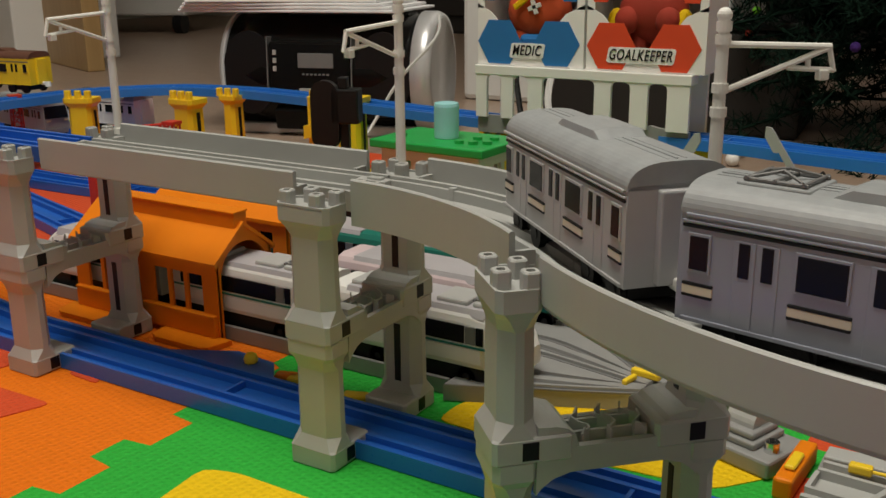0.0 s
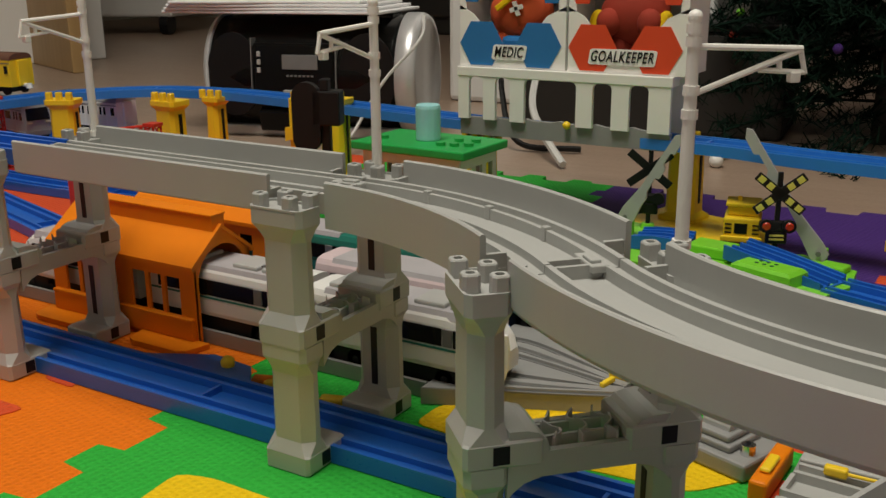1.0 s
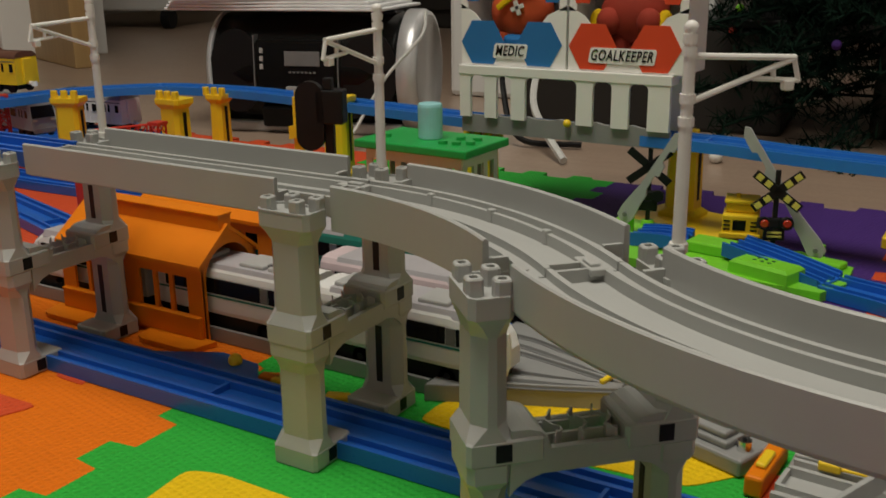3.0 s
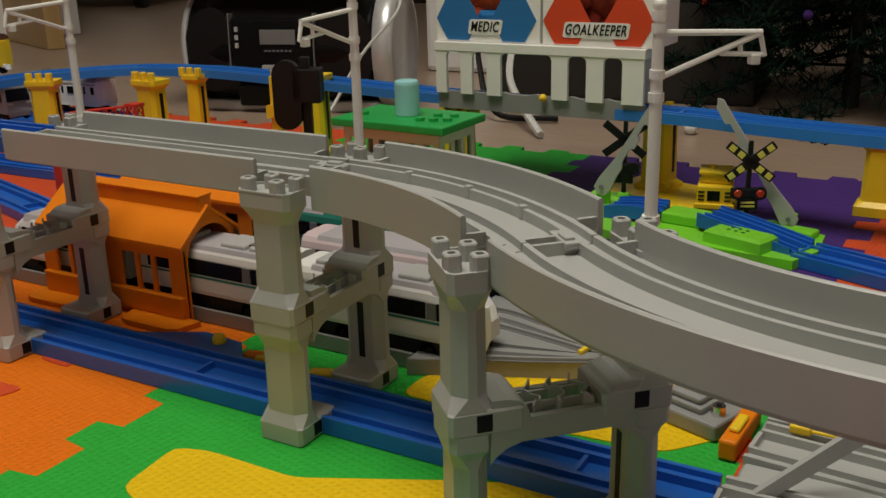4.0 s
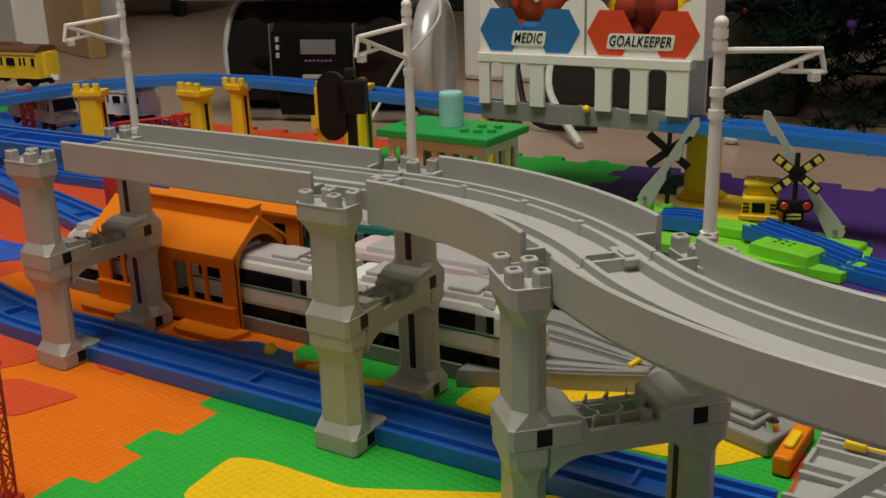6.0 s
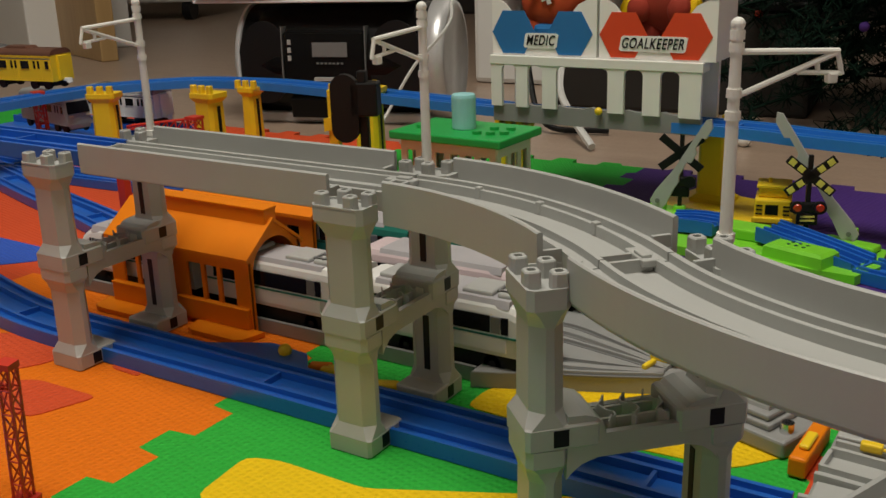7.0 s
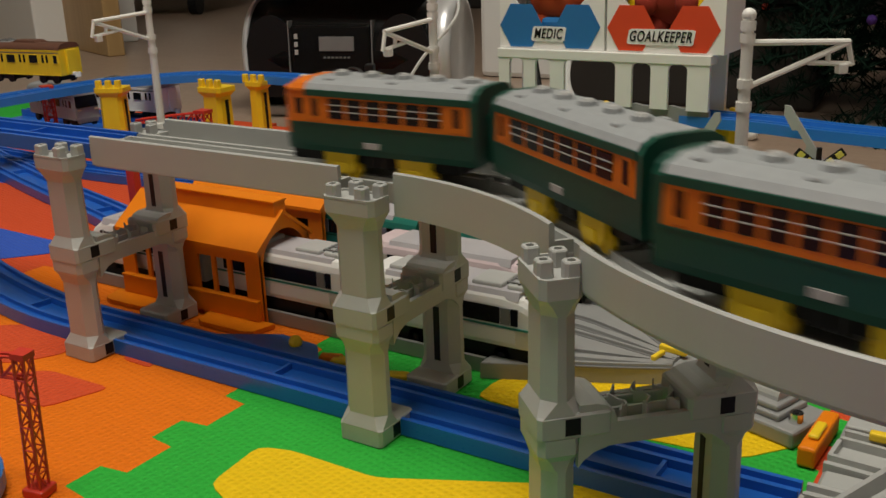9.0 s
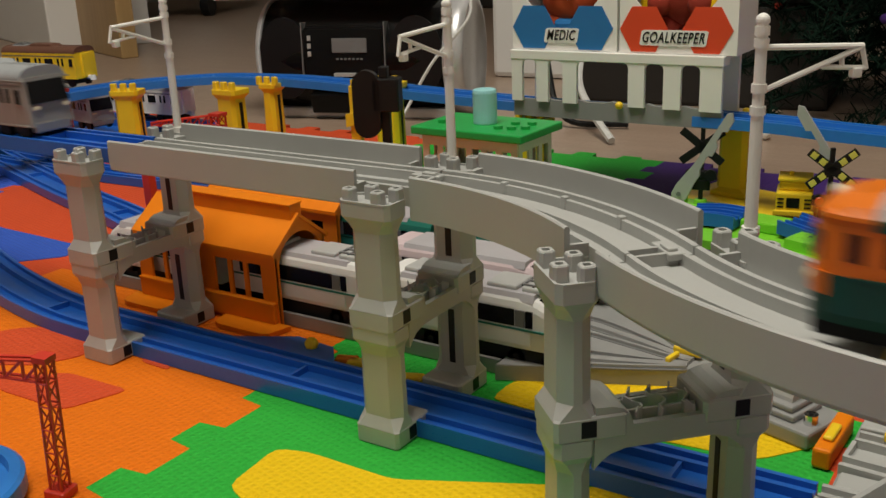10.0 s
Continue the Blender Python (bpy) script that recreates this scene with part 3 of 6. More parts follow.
def yellow_bogie(th, x):
    """Yellow bogie with sloped side plates over small wheels."""
    for s in (-1, 1):
        ya, yb = s * 0.0120, s * 0.0146
        side = [(x - 0.0098, 0.0142), (x + 0.0098, 0.0142), (x + 0.0090, 0.0065), (x + 0.0056, 0.0034), (x - 0.0056, 0.0034), (x - 0.0090, 0.0065)]
        part("bogie_side", loft(bmesh.new(), [[(a, ya, b) for a, b in side], [(a, yb, b) for a, b in side]]), YELLOW, th, "yellow bogie side")
        part("axle_box", box(bmesh.new(), x - 0.0035, x + 0.0035, min(yb, yb + s * 0.0008), max(yb, yb + s * 0.0008), 0.004, 0.009, 0.0003), YELLOW, th)
        for dx in (-0.0065, 0.0065):
            part("wheel", cyl(bmesh.new(), 0.0052, 0.0052, 0.0026, Matrix.Translation((x + dx, s * 0.0112 - 0.0013, 0.0053)) @ pose(0, 0, 0, -90), 16), YELLOW, th)
    part("bogie_frame", box(bmesh.new(), x - 0.008, x + 0.008, -0.0105, 0.0105, 0.006, 0.0122), GREY_D, th)


def orange_car(name, label, front):
    """Orange over dark green commuter car. front: 1 cab ahead, -1 cab behind, 0 none. Rail top is z = 0."""
    th = thing(name, Matrix.Identity(4), label, "toy train car", "orange and green train")
    L, w = HALF_CAR, 0.0170
    sill, waist, eave, crown = 0.0142, 0.0284, 0.0440, 0.0502
    cab = front
    c = cab or 1
    tip = L - (0.008 if cab > 0 else 0.002 if cab < 0 else 0.0)
    # x runs towards the cab end here; c turns it round for the trailing car
    plan = [(-L, 1.0), (tip - 0.012, 1.0), (tip - 0.006, 0.955), (tip - 0.0022, 0.86), (tip - 0.0004, 0.72), (tip, 0.56)] if cab else [(-L, 1.0), (L, 1.0)]
    def body(points, trim=0.0):
        rings = [[(c * (x + (trim if n == 0 else -trim if n == len(plan) - 1 and not cab else 0)), a * w * k, z) for a, z in points] for n, (x, k) in enumerate(plan)]
        return loft(bmesh.new(), rings if c > 0 else rings[::-1])
    low = ((0.97, sill), (1.0, sill + 0.003), (1.015, waist), (-1.015, waist), (-1.0, sill + 0.003), (-0.97, sill))
    part("lower_body", body(low), DKGREEN, th, "dark green lower body", smooth=False)
    up = ((1.012, waist), (0.99, eave - 0.002), (0.93, eave + 0.0016), (-0.93, eave + 0.0016), (-0.99, eave - 0.002), (-1.012, waist))
    part("upper_body", body(up, 0.0022), TRAIN_OR, th, "orange window band", smooth=False)
    if cab:
        nose = [(x, k) for x, k in plan if x > tip - 0.007]
        rings = [[(c * (x + 0.0003), a * w * k * 1.03, z) for a, z in ((1.0, 0.0222), (1.02, waist + 0.0004), (-1.02, waist + 0.0004), (-1.0, 0.0222))] for x, k in nose]
        part("front_apron", loft(bmesh.new(), rings if c > 0 else rings[::-1]), TRAIN_OR, th, "orange front apron")
    # dark green end walls with an arched top
    arch = [(w * 1.03, waist - 0.001), (w * 1.02, eave), (w * 0.92, eave + 0.0032), (w * 0.68, eave + 0.0055), (w * 0.35, crown), (-w * 0.35, crown), (-w * 0.68, eave + 0.0055), (-w * 0.92, eave + 0.0032), (-w * 1.02, eave), (-w * 1.03, waist - 0.001)]
    for x, d in [(-L, 1)] + ([(L, -1)] if not cab else []):
        xs = sorted((c * (x - d * 0.0003), c * (x + d * 0.0034)))
        part("end_wall", loft(bmesh.new(), [[(q, a, b) for a, b in arch] for q in xs]), DKGREEN, th, "dark green end wall", smooth=False)
        part("gangway", box(bmesh.new(), min(c * x, c * (x - d * 0.003)), max(c * x, c * (x - d * 0.003)), -0.006, 0.006, 0.0155, 0.037, 0.0005), DKGREEN, th)
    far = -L + 0.0032
    near = tip - 0.017 if cab else L - 0.0032
    rf = lambda x, k, drop=0.0: [(c * x, y * k, z - drop * (z > eave + 0.002)) for _, y, z in roof_section(w * 1.03, eave, crown, 0, 0.0003)]
    r = [rf(far, 1), rf(near, 1)]
    part("roof", loft(bmesh.new(), r if c > 0 else r[::-1]), ROOF_GR, th, "dusty grey roof")
    if cab:
        h = [rf(near, 1.004), rf(tip - 0.010, 1.0, 0.0003), rf(tip - 0.0055, 0.94, 0.0012), rf(tip - 0.0022, 0.84, 0.0027), rf(tip - 0.0006, 0.70, 0.0042)]
        part("cab_hood", loft(bmesh.new(), h if c > 0 else h[::-1]), TRAIN_OR, th, "orange cab hood")
        part("roof_headlight", ball(bmesh.new(), (c * (tip - 0.003), 0, eave + 0.0030), 0.0024), LAMP_LENS, th)
    for s in (-1, 1):
        e = box(bmesh.new(), min(c * far, c * near), max(c * far, c * near), min(s * w * 0.97, s * w * 1.045), max(s * w * 0.97, s * w * 1.045), eave - 0.0022, eave + 0.0010, 0.0003)
        part("eave_band", e, DKGREEN, th, "dark green eave")
        lo, hi = -L + 0.005, (tip - 0.018 if cab else L - 0.005)
        for x in (lo + 0.0050, hi - 0.0050):
            x = c * x
            d = part("door", pane(bmesh.new(), x - 0.0040, x + 0.0040, 0.0295, 0.0420, s, w * 1.012, 0.0002), TRAIN_OR, th)
            part("door_window", pane(bmesh.new(), x - 0.0019, x + 0.0019, 0.0320, 0.0406, s, w * 1.016, 0.0003), GLASS, d)
        a, b = lo + 0.0125, hi - 0.0125
        n = 6
        step = (b - a) / n
        for k in range(n):
            x0, x1 = sorted((c * (a + step * k + 0.0012), c * (a + step * (k + 1) - 0.0012)))
            p = part("window", pane(bmesh.new(), x0, x1, 0.0312, 0.0410, s, w * 1.006), GLASS, th, "dark window with a pale bar")
            for zb in (0.0346, 0.0377):
                part("window_bar", pane(bmesh.new(), x0, x1, zb, zb + 0.0006, s, w + 0.0004, 0.0003), GREY_L, p)
        ys = sorted((s * (w + 0.0001), s * (w + 0.0006)))
        part("waist_rail", box(bmesh.new(), min(c * (-L + 0.004), c * (tip - 0.012)), max(c * (-L + 0.004), c * (tip - 0.012)), ys[0], ys[1], 0.0279, 0.0286), DKGREEN, th)
        part("logo_plate", pane(bmesh.new(), -0.0045, 0.0045, 0.0178, 0.0208, s, w * 1.006), GREY_L, th)
        if cab:
            x = c * (tip - 0.0125)
            part("cab_side_window", pane(bmesh.new(), x - 0.0022, x + 0.0022, 0.0325, 0.0404, s, w * 0.995, 0.0004), GLASS, th)
    for k in range(5):
        x = c * (-0.044 + 0.019 * k - (0.003 if cab else 0))
        v = part("roof_vent", cyl(bmesh.new(), 0.0042, 0.0038, 0.0022, Matrix.Translation((x, 0, crown - 0.0004)), 16), ROOF_GR, th)
        part("vent_cap", cyl(bmesh.new(), 0.0026, 0.0020, 0.0009, Matrix.Translation((x, 0, crown + 0.0017)), 12), GREY_L, v)
        if k % 2 == 0:
            for s in (-1, 1):
                part("roof_vent", box(bmesh.new(), x - 0.0026, x + 0.0026, s * 0.0098 - 0.002, s * 0.0098 + 0.002, eave + 0.0038, crown, 0.0008), ROOF_GR, th)
    if cab:
        for y, turn, back in ((0.0, 0, 0.0002), (-0.0118, -38, 0.0014), (0.0118, 38, 0.0014)):
            m = pose(c * (tip - back), y * 1.0, 0, 0, 0, turn * c + (0 if c > 0 else 180) * 0)
            bm = box(bmesh.new(), -0.0011, 0.0011, -0.0037, 0.0037, 0.0318, 0.0400, 0.0003, m)
            part("cab_window", bm, GLASS, th, "small dark cab window")
        for y in (-0.0105, 0.0105):
            part("headlight", ball(bmesh.new(), (c * (tip + 0.0001), y, 0.0252), 0.0021, (0.8, 1, 1), 12), LAMP_LENS, th, "round pale headlight")
        q = sorted((c * (tip - 0.010), c * (tip - 0.0005)))
        part("pilot", box(bmesh.new(), q[0], q[1], -0.0105, 0.0105, 0.0075, sill + 0.001, 0.0012), BLACK, th)
    part("underframe", box(bmesh.new(), -L + 0.006, L - 0.012, -0.0118, 0.0118, 0.0085, sill + 0.001), BLACK, th)
    for k, x in enumerate((-0.004, 0.004)):
        part("equipment_box", box(bmesh.new(), x - 0.0036, x + 0.0036, -0.0135, 0.0135, 0.0075, sill + 0.001, 0.0005), BLACK, th)
    for x in (-0.0225, 0.0225):
        yellow_bogie(th, x)
    if front <= 0:
        coupler(th, L, 1)
    return th


def silver_car(name, label, body_mat, front, group, stripe=True):
    """Stainless commuter car with doors in pairs and a pale stripe. front as for the orange car."""
    th = thing(name, Matrix.Identity(4), label, "toy train car", group)
    L, w = HALF_CAR, 0.0168
    sill, eave, crown = 0.0098, 0.0400, 0.0462
    sec = lambda x, k=1.0: [(x, a * k, u) for a, u in ((w, sill), (w, eave - 0.006), (w * 0.96, eave), (w * 0.88, eave + 0.0008), (-w * 0.88, eave + 0.0008), (-w * 0.96, eave), (-w, eave - 0.006), (-w, sill))]
    rings = [sec(-L), sec(L)]
    if front > 0:
        rings = [sec(-L), sec(L - 0.006), [(x - 0.0 if z < 0.025 else x - 0.004, y, z) for x, y, z in sec(L, 0.93)]]
    if front < 0:
        rings = [[(x if z < 0.025 else x + 0.003, y, z) for x, y, z in sec(-L, 0.93)], sec(-L + 0.006), sec(L)]
    part("body", loft(bmesh.new(), rings), body_mat, th)
    rx0, rx1 = -L + (0.004 if front < 0 else 0.0), L - (0.005 if front > 0 else 0.0)
    rise = crown + 0.0014 - eave
    vault = [(w * 1.0, eave - 0.0006)] + [(w * math.cos(q) ** 0.62, eave + rise * math.sin(q)) for q in [math.radians(d) for d in (6, 15, 24, 33, 42, 51, 60, 69, 78, 86)]]
    vault = vault + [(-a, b) for a, b in vault[::-1]]
    part("roof", loft(bmesh.new(), [[(x, a, b) for a, b in vault] for x in (rx0, rx1)]), ROOF_GR, th, "grey ribbed vaulted roof")
    for k in range(9):
        y = -0.0112 + 0.0028 * k
        zz = crown + 0.0013 - 0.0033 * (abs(y) / (w * 0.76)) ** 2
        part("roof_rib", box(bmesh.new(), rx0 + 0.003, rx1 - 0.003, y - 0.0004, y + 0.0004, zz - 0.001, zz + 0.0004), ROOF_GR, th)
    ac = bmesh.new()
    loft(ac, [[(x, s * q, z) for s, q, z in ((1, 0.0095, crown - 0.002), (1, 0.0085, crown + h), (1, 0.004, crown + h + 0.0006), (-1, 0.004, crown + h + 0.0006), (-1, 0.0085, crown + h), (-1, 0.0095, crown - 0.002))] for x, h in ((-0.021, 0.0008), (-0.016, 0.0034), (0.013, 0.0034), (0.018, 0.0008))])
    part("air_conditioner", ac, ROOF_GR, th, smooth=False)
    if front == 0:
        tray = part("pantograph_tray", box(bmesh.new(), -0.0475, -0.0265, -0.0088, 0.0088, crown - 0.001, crown + 0.0018, 0.0006), ROOF_GR, th)
        for s in (-1, 1):
            part("pantograph_rail", tube(bmesh.new(), [(-0.046, s * 0.007, crown + 0.0024), (-0.028, s * 0.007, crown + 0.0024)], 0.0006, 6), GREY_D, tray)
            part("pantograph_arm", tube(bmesh.new(), [(-0.045, s * 0.006, crown + 0.0026), (-0.037, s * 0.002, crown + 0.0046), (-0.030, s * 0.006, crown + 0.0028)], 0.0005, 6), GREY_D, tray)
        for x in (-0.045, -0.037, -0.029):
            part("pantograph_bar", rod(bmesh.new(), (x, -0.008, crown + 0.0027), (x, 0.008, crown + 0.0027), 0.0006, 6), GREY_D, tray)
    for s in (-1, 1):
        for xd in (-0.036, 0.0, 0.036):
            for dx in (-0.0033, 0.0033):
                d = part("door", pane(bmesh.new(), xd + dx - 0.0031, xd + dx + 0.0031, sill + 0.0005, eave - 0.0055, s, w, 0.0003), body_mat, th)
                part("door_window", pane(bmesh.new(), xd + dx - 0.0016, xd + dx + 0.0016, 0.0248, 0.0340, s, w + 0.0003, 0.0003), GLASS, d)
        spots = [(-0.0525, 0.0028), (-0.018, 0.0066), (0.018, 0.0066), (0.0525, 0.0028)]
        if front > 0:
            spots = spots[:3] + [(0.0495, 0.0028)]
        if front < 0:
            spots = [(-0.0495, 0.0028)] + spots[1:]
        for xw, hw in spots:
            f = part("window_frame", pane(bmesh.new(), xw - hw - 0.0007, xw + hw + 0.0007, 0.0237, 0.0345, s, w, 0.0006), body_mat, th)
            part("pane", pane(bmesh.new(), xw - hw, xw + hw, 0.0245, 0.0337, s, w + 0.0004, 0.0004), GLASS, f)
            if stripe:
                part("stripe", pane(bmesh.new(), xw - hw - 0.0018, xw + hw + 0.0018, 0.0176, 0.0200, s, w, 0.0006), STRIPE, th, "cream side stripe")
                for za in (0.0168, 0.0200):
                    part("stripe_edge", pane(bmesh.new(), xw - hw - 0.0018, xw + hw + 0.0018, za, za + 0.0008, s, w, 0.0007), BLACK, th)
        part("eave_line", pane(bmesh.new(), rx0 + 0.001, rx1 - 0.001, eave - 0.0042, eave - 0.0033, s, w * 0.99, 0.0006), BLACK if stripe else GREY_D, th, "dark eave line")
        part("drip_rail", pane(bmesh.new(), rx0 + 0.001, rx1 - 0.001, eave - 0.0030, eave - 0.0022, s, w * 0.985, 0.0008), body_mat, th)
        part("sill_band", pane(bmesh.new(), -L + 0.002, L - 0.002, sill, sill + 0.0012, s, w, 0.0006), body_mat, th)
        part("gutter", pane(bmesh.new(), -L + 0.002, L - 0.002, eave - 0.0014, eave - 0.0004, s, w * 0.985, 0.0008), body_mat, th)
    if front == 0 or front < 0:
        # gangway frame on the leading end
        part("gangway", box(bmesh.new(), L - 0.0005, L + 0.0030, -0.0072, 0.0072, 0.0105, 0.0395, 0.0007), body_mat, th)
    if front >= 0:
        part("gangway", box(bmesh.new(), -L - 0.0030, -L + 0.0005, -0.0072, 0.0072, 0.0105, 0.0395, 0.0007), body_mat, th)
    if front:
        x = L if front > 0 else -L
        c = 1 if front > 0 else -1
        scr = [[(x + c * 0.0007 - c * d, y, z) for y, z, d in ((-0.0142, 0.0245, 0.0), (0.0142, 0.0245, 0.0), (0.0136, 0.0385, 0.0042), (-0.0136, 0.0385, 0.0042))]]
        scr.append([(a - c * 0.0022, b, q) for a, b, q in scr[0]])
        part("windscreen", loft(bmesh.new(), scr), GLASS, th, "large dark windscreen")
        for y in (-0.0112, 0.0112):
            part("headlight", box(bmesh.new(), min(x, x + c * 0.0008), max(x, x + c * 0.0008), y - 0.0028, y + 0.0028, 0.0205, 0.0228, 0.0003), LAMP_LENS, th)
        part("skirt", box(bmesh.new(), min(x - c * 0.004, x), max(x - c * 0.004, x), -0.0135, 0.0135, 0.0055, 0.0125, 0.001), body_mat, th)
    part("underframe", box(bmesh.new(), -L + 0.004, L - 0.004, -0.012, 0.012, 0.0085, 0.0124), BLACK, th)
    for x in (-0.036, 0.036):
        bogie(th, x, BLACK, BLACK)
    if front <= 0:
        coupler(th, L, 1)
    return th


orange_train = [orange_car("train_car", "orange and dark green toy train car with a cab, leading", 1),
                orange_car("train_car", "orange and dark green toy train middle car with grey roof", 0),
                orange_car("train_car", "orange and dark green toy train car with a cab, trailing", -1)]
silver_train = [silver_car("train_car", "bluish silver toy commuter train car with a cab", SILVER_B, 1, "silver train on the viaduct"),
                silver_car("train_car", "bluish silver toy commuter train middle car with pantograph", SILVER_B, 0, "silver train on the viaduct"),
                silver_car("train_car", "silver toy commuter train end car with cream stripes", SILVER, -1, "silver train on the viaduct")]
late_train = [silver_car("train_car", "grey toy commuter train car with a large dark windscreen", WORN, 1, "grey train arriving on the high track", False),
              silver_car("train_car", "grey toy commuter train middle car", WORN, 0, "grey train arriving on the high track", False)]



def shorten(car, k, shift):
    """Draw a car's parts together along its length."""
    for ob in car.children_recursive:
        ob.data.transform(Matrix.Translation((shift, 0, 0)) @ Matrix.Diagonal((k, 1, 1, 1)))


for one in silver_train:
    shorten(one, 0.95, -0.0026)

RAIL_TOP = DECK + 0.0058
PITCH = 2 * HALF_CAR + 0.016


def car_pose(s, half=0.036):
    """Pose of a car whose middle is s metres along the line, riding on its two bogies."""
    xa, ya, _ = line(s - half)
    xb, yb, _ = line(s + half)
    return pose((xa + xb) / 2, (ya + yb) / 2, RAIL_TOP, 0, 0, math.degrees(math.atan2(yb - ya, xb - xa)))


def between(table, t):
    for (a, u), (b, v) in zip(table, table[1:]):
        if t <= b:
            return u + (v - u) * (t - a) / (b - a)
    return table[-1][1]


def run_train(cars, table, times, half=0.036, pitch=PITCH):
    """Key each car; the table gives the nose's place on the line time by time."""
    for k, car in enumerate(cars):
        walk(car, [(t, car_pose(between(table, t) - HALF_CAR - k * pitch, half)) for t in times])


def motions():
    steps = [k / 10 for k in range(101)]
    run_train(orange_train, [(0, -0.62), (6.2, -0.62), (7.3, -0.250), (7.5, -0.178), (7.6, -0.142), (7.9, -0.046), (8.2, 0.057), (8.5, 0.159), (8.8, 0.256),
                             (9.1, 0.350), (9.4, 0.440), (9.5, 0.464), (9.7, 0.526), (10.0, 0.632)], steps, 0.0225)
    run_train(silver_train, [(t, s - 0.018) for t, s in [(0, 0.485), (0.3, 0.486), (0.4, 0.497), (0.5, 0.519), (0.6, 0.550), (0.7, 0.592), (0.8, 0.638), (0.9, 0.69), (1.0, 0.745), (1.6, 1.1), (10.0, 1.1)]], steps, 0.012, PITCH - 0.009)
    run_train(late_train, [(0, -0.9), (8.0, -0.9), (9.4, -0.50), (10.0, -0.290)], steps)

# ---- orange shed and the parked trains ----


def shed(x0, y0, label):
    """Orange train shed: panelled side walls with two window groups, a pitched roof and arched gables."""
    th = thing("train_shed", pose(x0, y0, 0), label, "toy train shed", "orange train sheds")
    L, D, wall, ridge, t = 0.1325, 0.0505, 0.0535, 0.0730, 0.0018
    ym = D / 2
    za, zb = 0.0170, 0.0420
    bays = ((0.0130, 0.0560), (0.0765, 0.1195))
    for y, s in ((0.0, 1), (D, -1)):
        ya, yb = sorted((y, y + s * t))
        part("wall_foot", box(bmesh.new(), 0, L, ya, yb, 0.0, za), ORANGE, th)
        part("wall_head", box(bmesh.new(), 0, L, ya, yb, zb, wall), ORANGE, th)
        for a, b in ((0.0, 0.0130), (0.0560, 0.0765), (0.1195, L)):
            part("wall_pier", box(bmesh.new(), a, b, ya, yb, za, zb), ORANGE, th)
        for a, b in bays:
            for k in (1, 2):
                x = a + (b - a) * k / 3
                part("window_post", box(bmesh.new(), x - 0.0017, x + 0.0017, ya, yb, za, zb), ORANGE, th)
            yy = sorted((y - s * 0.0032, y + s * 0.0002))
            out = part("panel", box(bmesh.new(), a - 0.0115, b + 0.0115, yy[0], yy[1], 0.003, za - 0.0012, 0.0007), ORANGE, th)
            part("panel_lip", box(bmesh.new(), a - 0.0115, b + 0.0115, yy[0] - 0.0006, yy[1] + 0.0006, za - 0.0014, za + 0.0004, 0.0005), ORANGE, out)
    # roof slabs, one on each side of the ridge
    for s, ye in ((-1, -0.0028), (1, D + 0.0028)):
        sec = [(ym, ridge), (ye, wall - 0.0020), (ye, wall - 0.0046), (ye - s * 0.0022, wall - 0.0046), (ye - s * 0.0030, wall - 0.0022), (ym, ridge - 0.0024)]
        part("roof_slope", loft(bmesh.new(), [[(x, a, b) for a, b in sec] for x in (-0.0012, L + 0.0016)]), ORANGE, th, "orange pitched roof slope")
    part("ridge_vent", box(bmesh.new(), 0.026, L - 0.001, ym - 0.0056, ym + 0.0056, ridge - 0.005, ridge + 0.0058, 0.0005), ORANGE, th, "raised ridge vent")
    part("ridge_vent_cap", box(bmesh.new(), 0.0255, L - 0.0005, ym - 0.0066, ym + 0.0066, ridge + 0.0052, ridge + 0.0066, 0.0004), ORANGE, th)
    for x, s in ((0.0, 1), (L, -1)):
        n = 14
        arch = [(ym + 0.0215 * math.cos(math.pi * k / n), 0.0395 + 0.0205 * math.sin(math.pi * k / n)) for k in range(n + 1)]
        outer = [(D - 0.0004, 0.0395), (D - 0.0004, wall - 0.003), (ym, ridge - 0.0018), (0.0004, wall - 0.003), (0.0004, 0.0395)]
        ring = outer + arch[::-1]
        part("gable", loft(bmesh.new(), [[(x, a, b) for a, b in ring], [(x + s * t, a, b) for a, b in ring]]), ORANGE, th, "orange gable with an arched opening")
        for ya, yb in ((0.0004, 0.0038), (D - 0.0038, D - 0.0004)):
            part("door_post", box(bmesh.new(), min(x, x + s * t), max(x, x + s * t), ya, yb, 0.0, 0.0395), ORANGE, th)
    # foot plate, open where a pier stands
    for a, b in ((-0.006, 0.046), (0.085, L + 0.009)):
        o = [(a, 0.0), (a + 0.004, -0.0165), (a + 0.010, -0.0195), (b - 0.010, -0.0195), (b - 0.004, -0.0165), (b, 0.0)]
        part("foot_plate", prism(bmesh.new(), o, 0.0, 0.0030), ORANGE, th)
    return th


shed(-0.2855, 0.0485, "orange plastic train shed over the parked white train")
shed(-0.313, 0.1465, "orange plastic train shed standing behind")


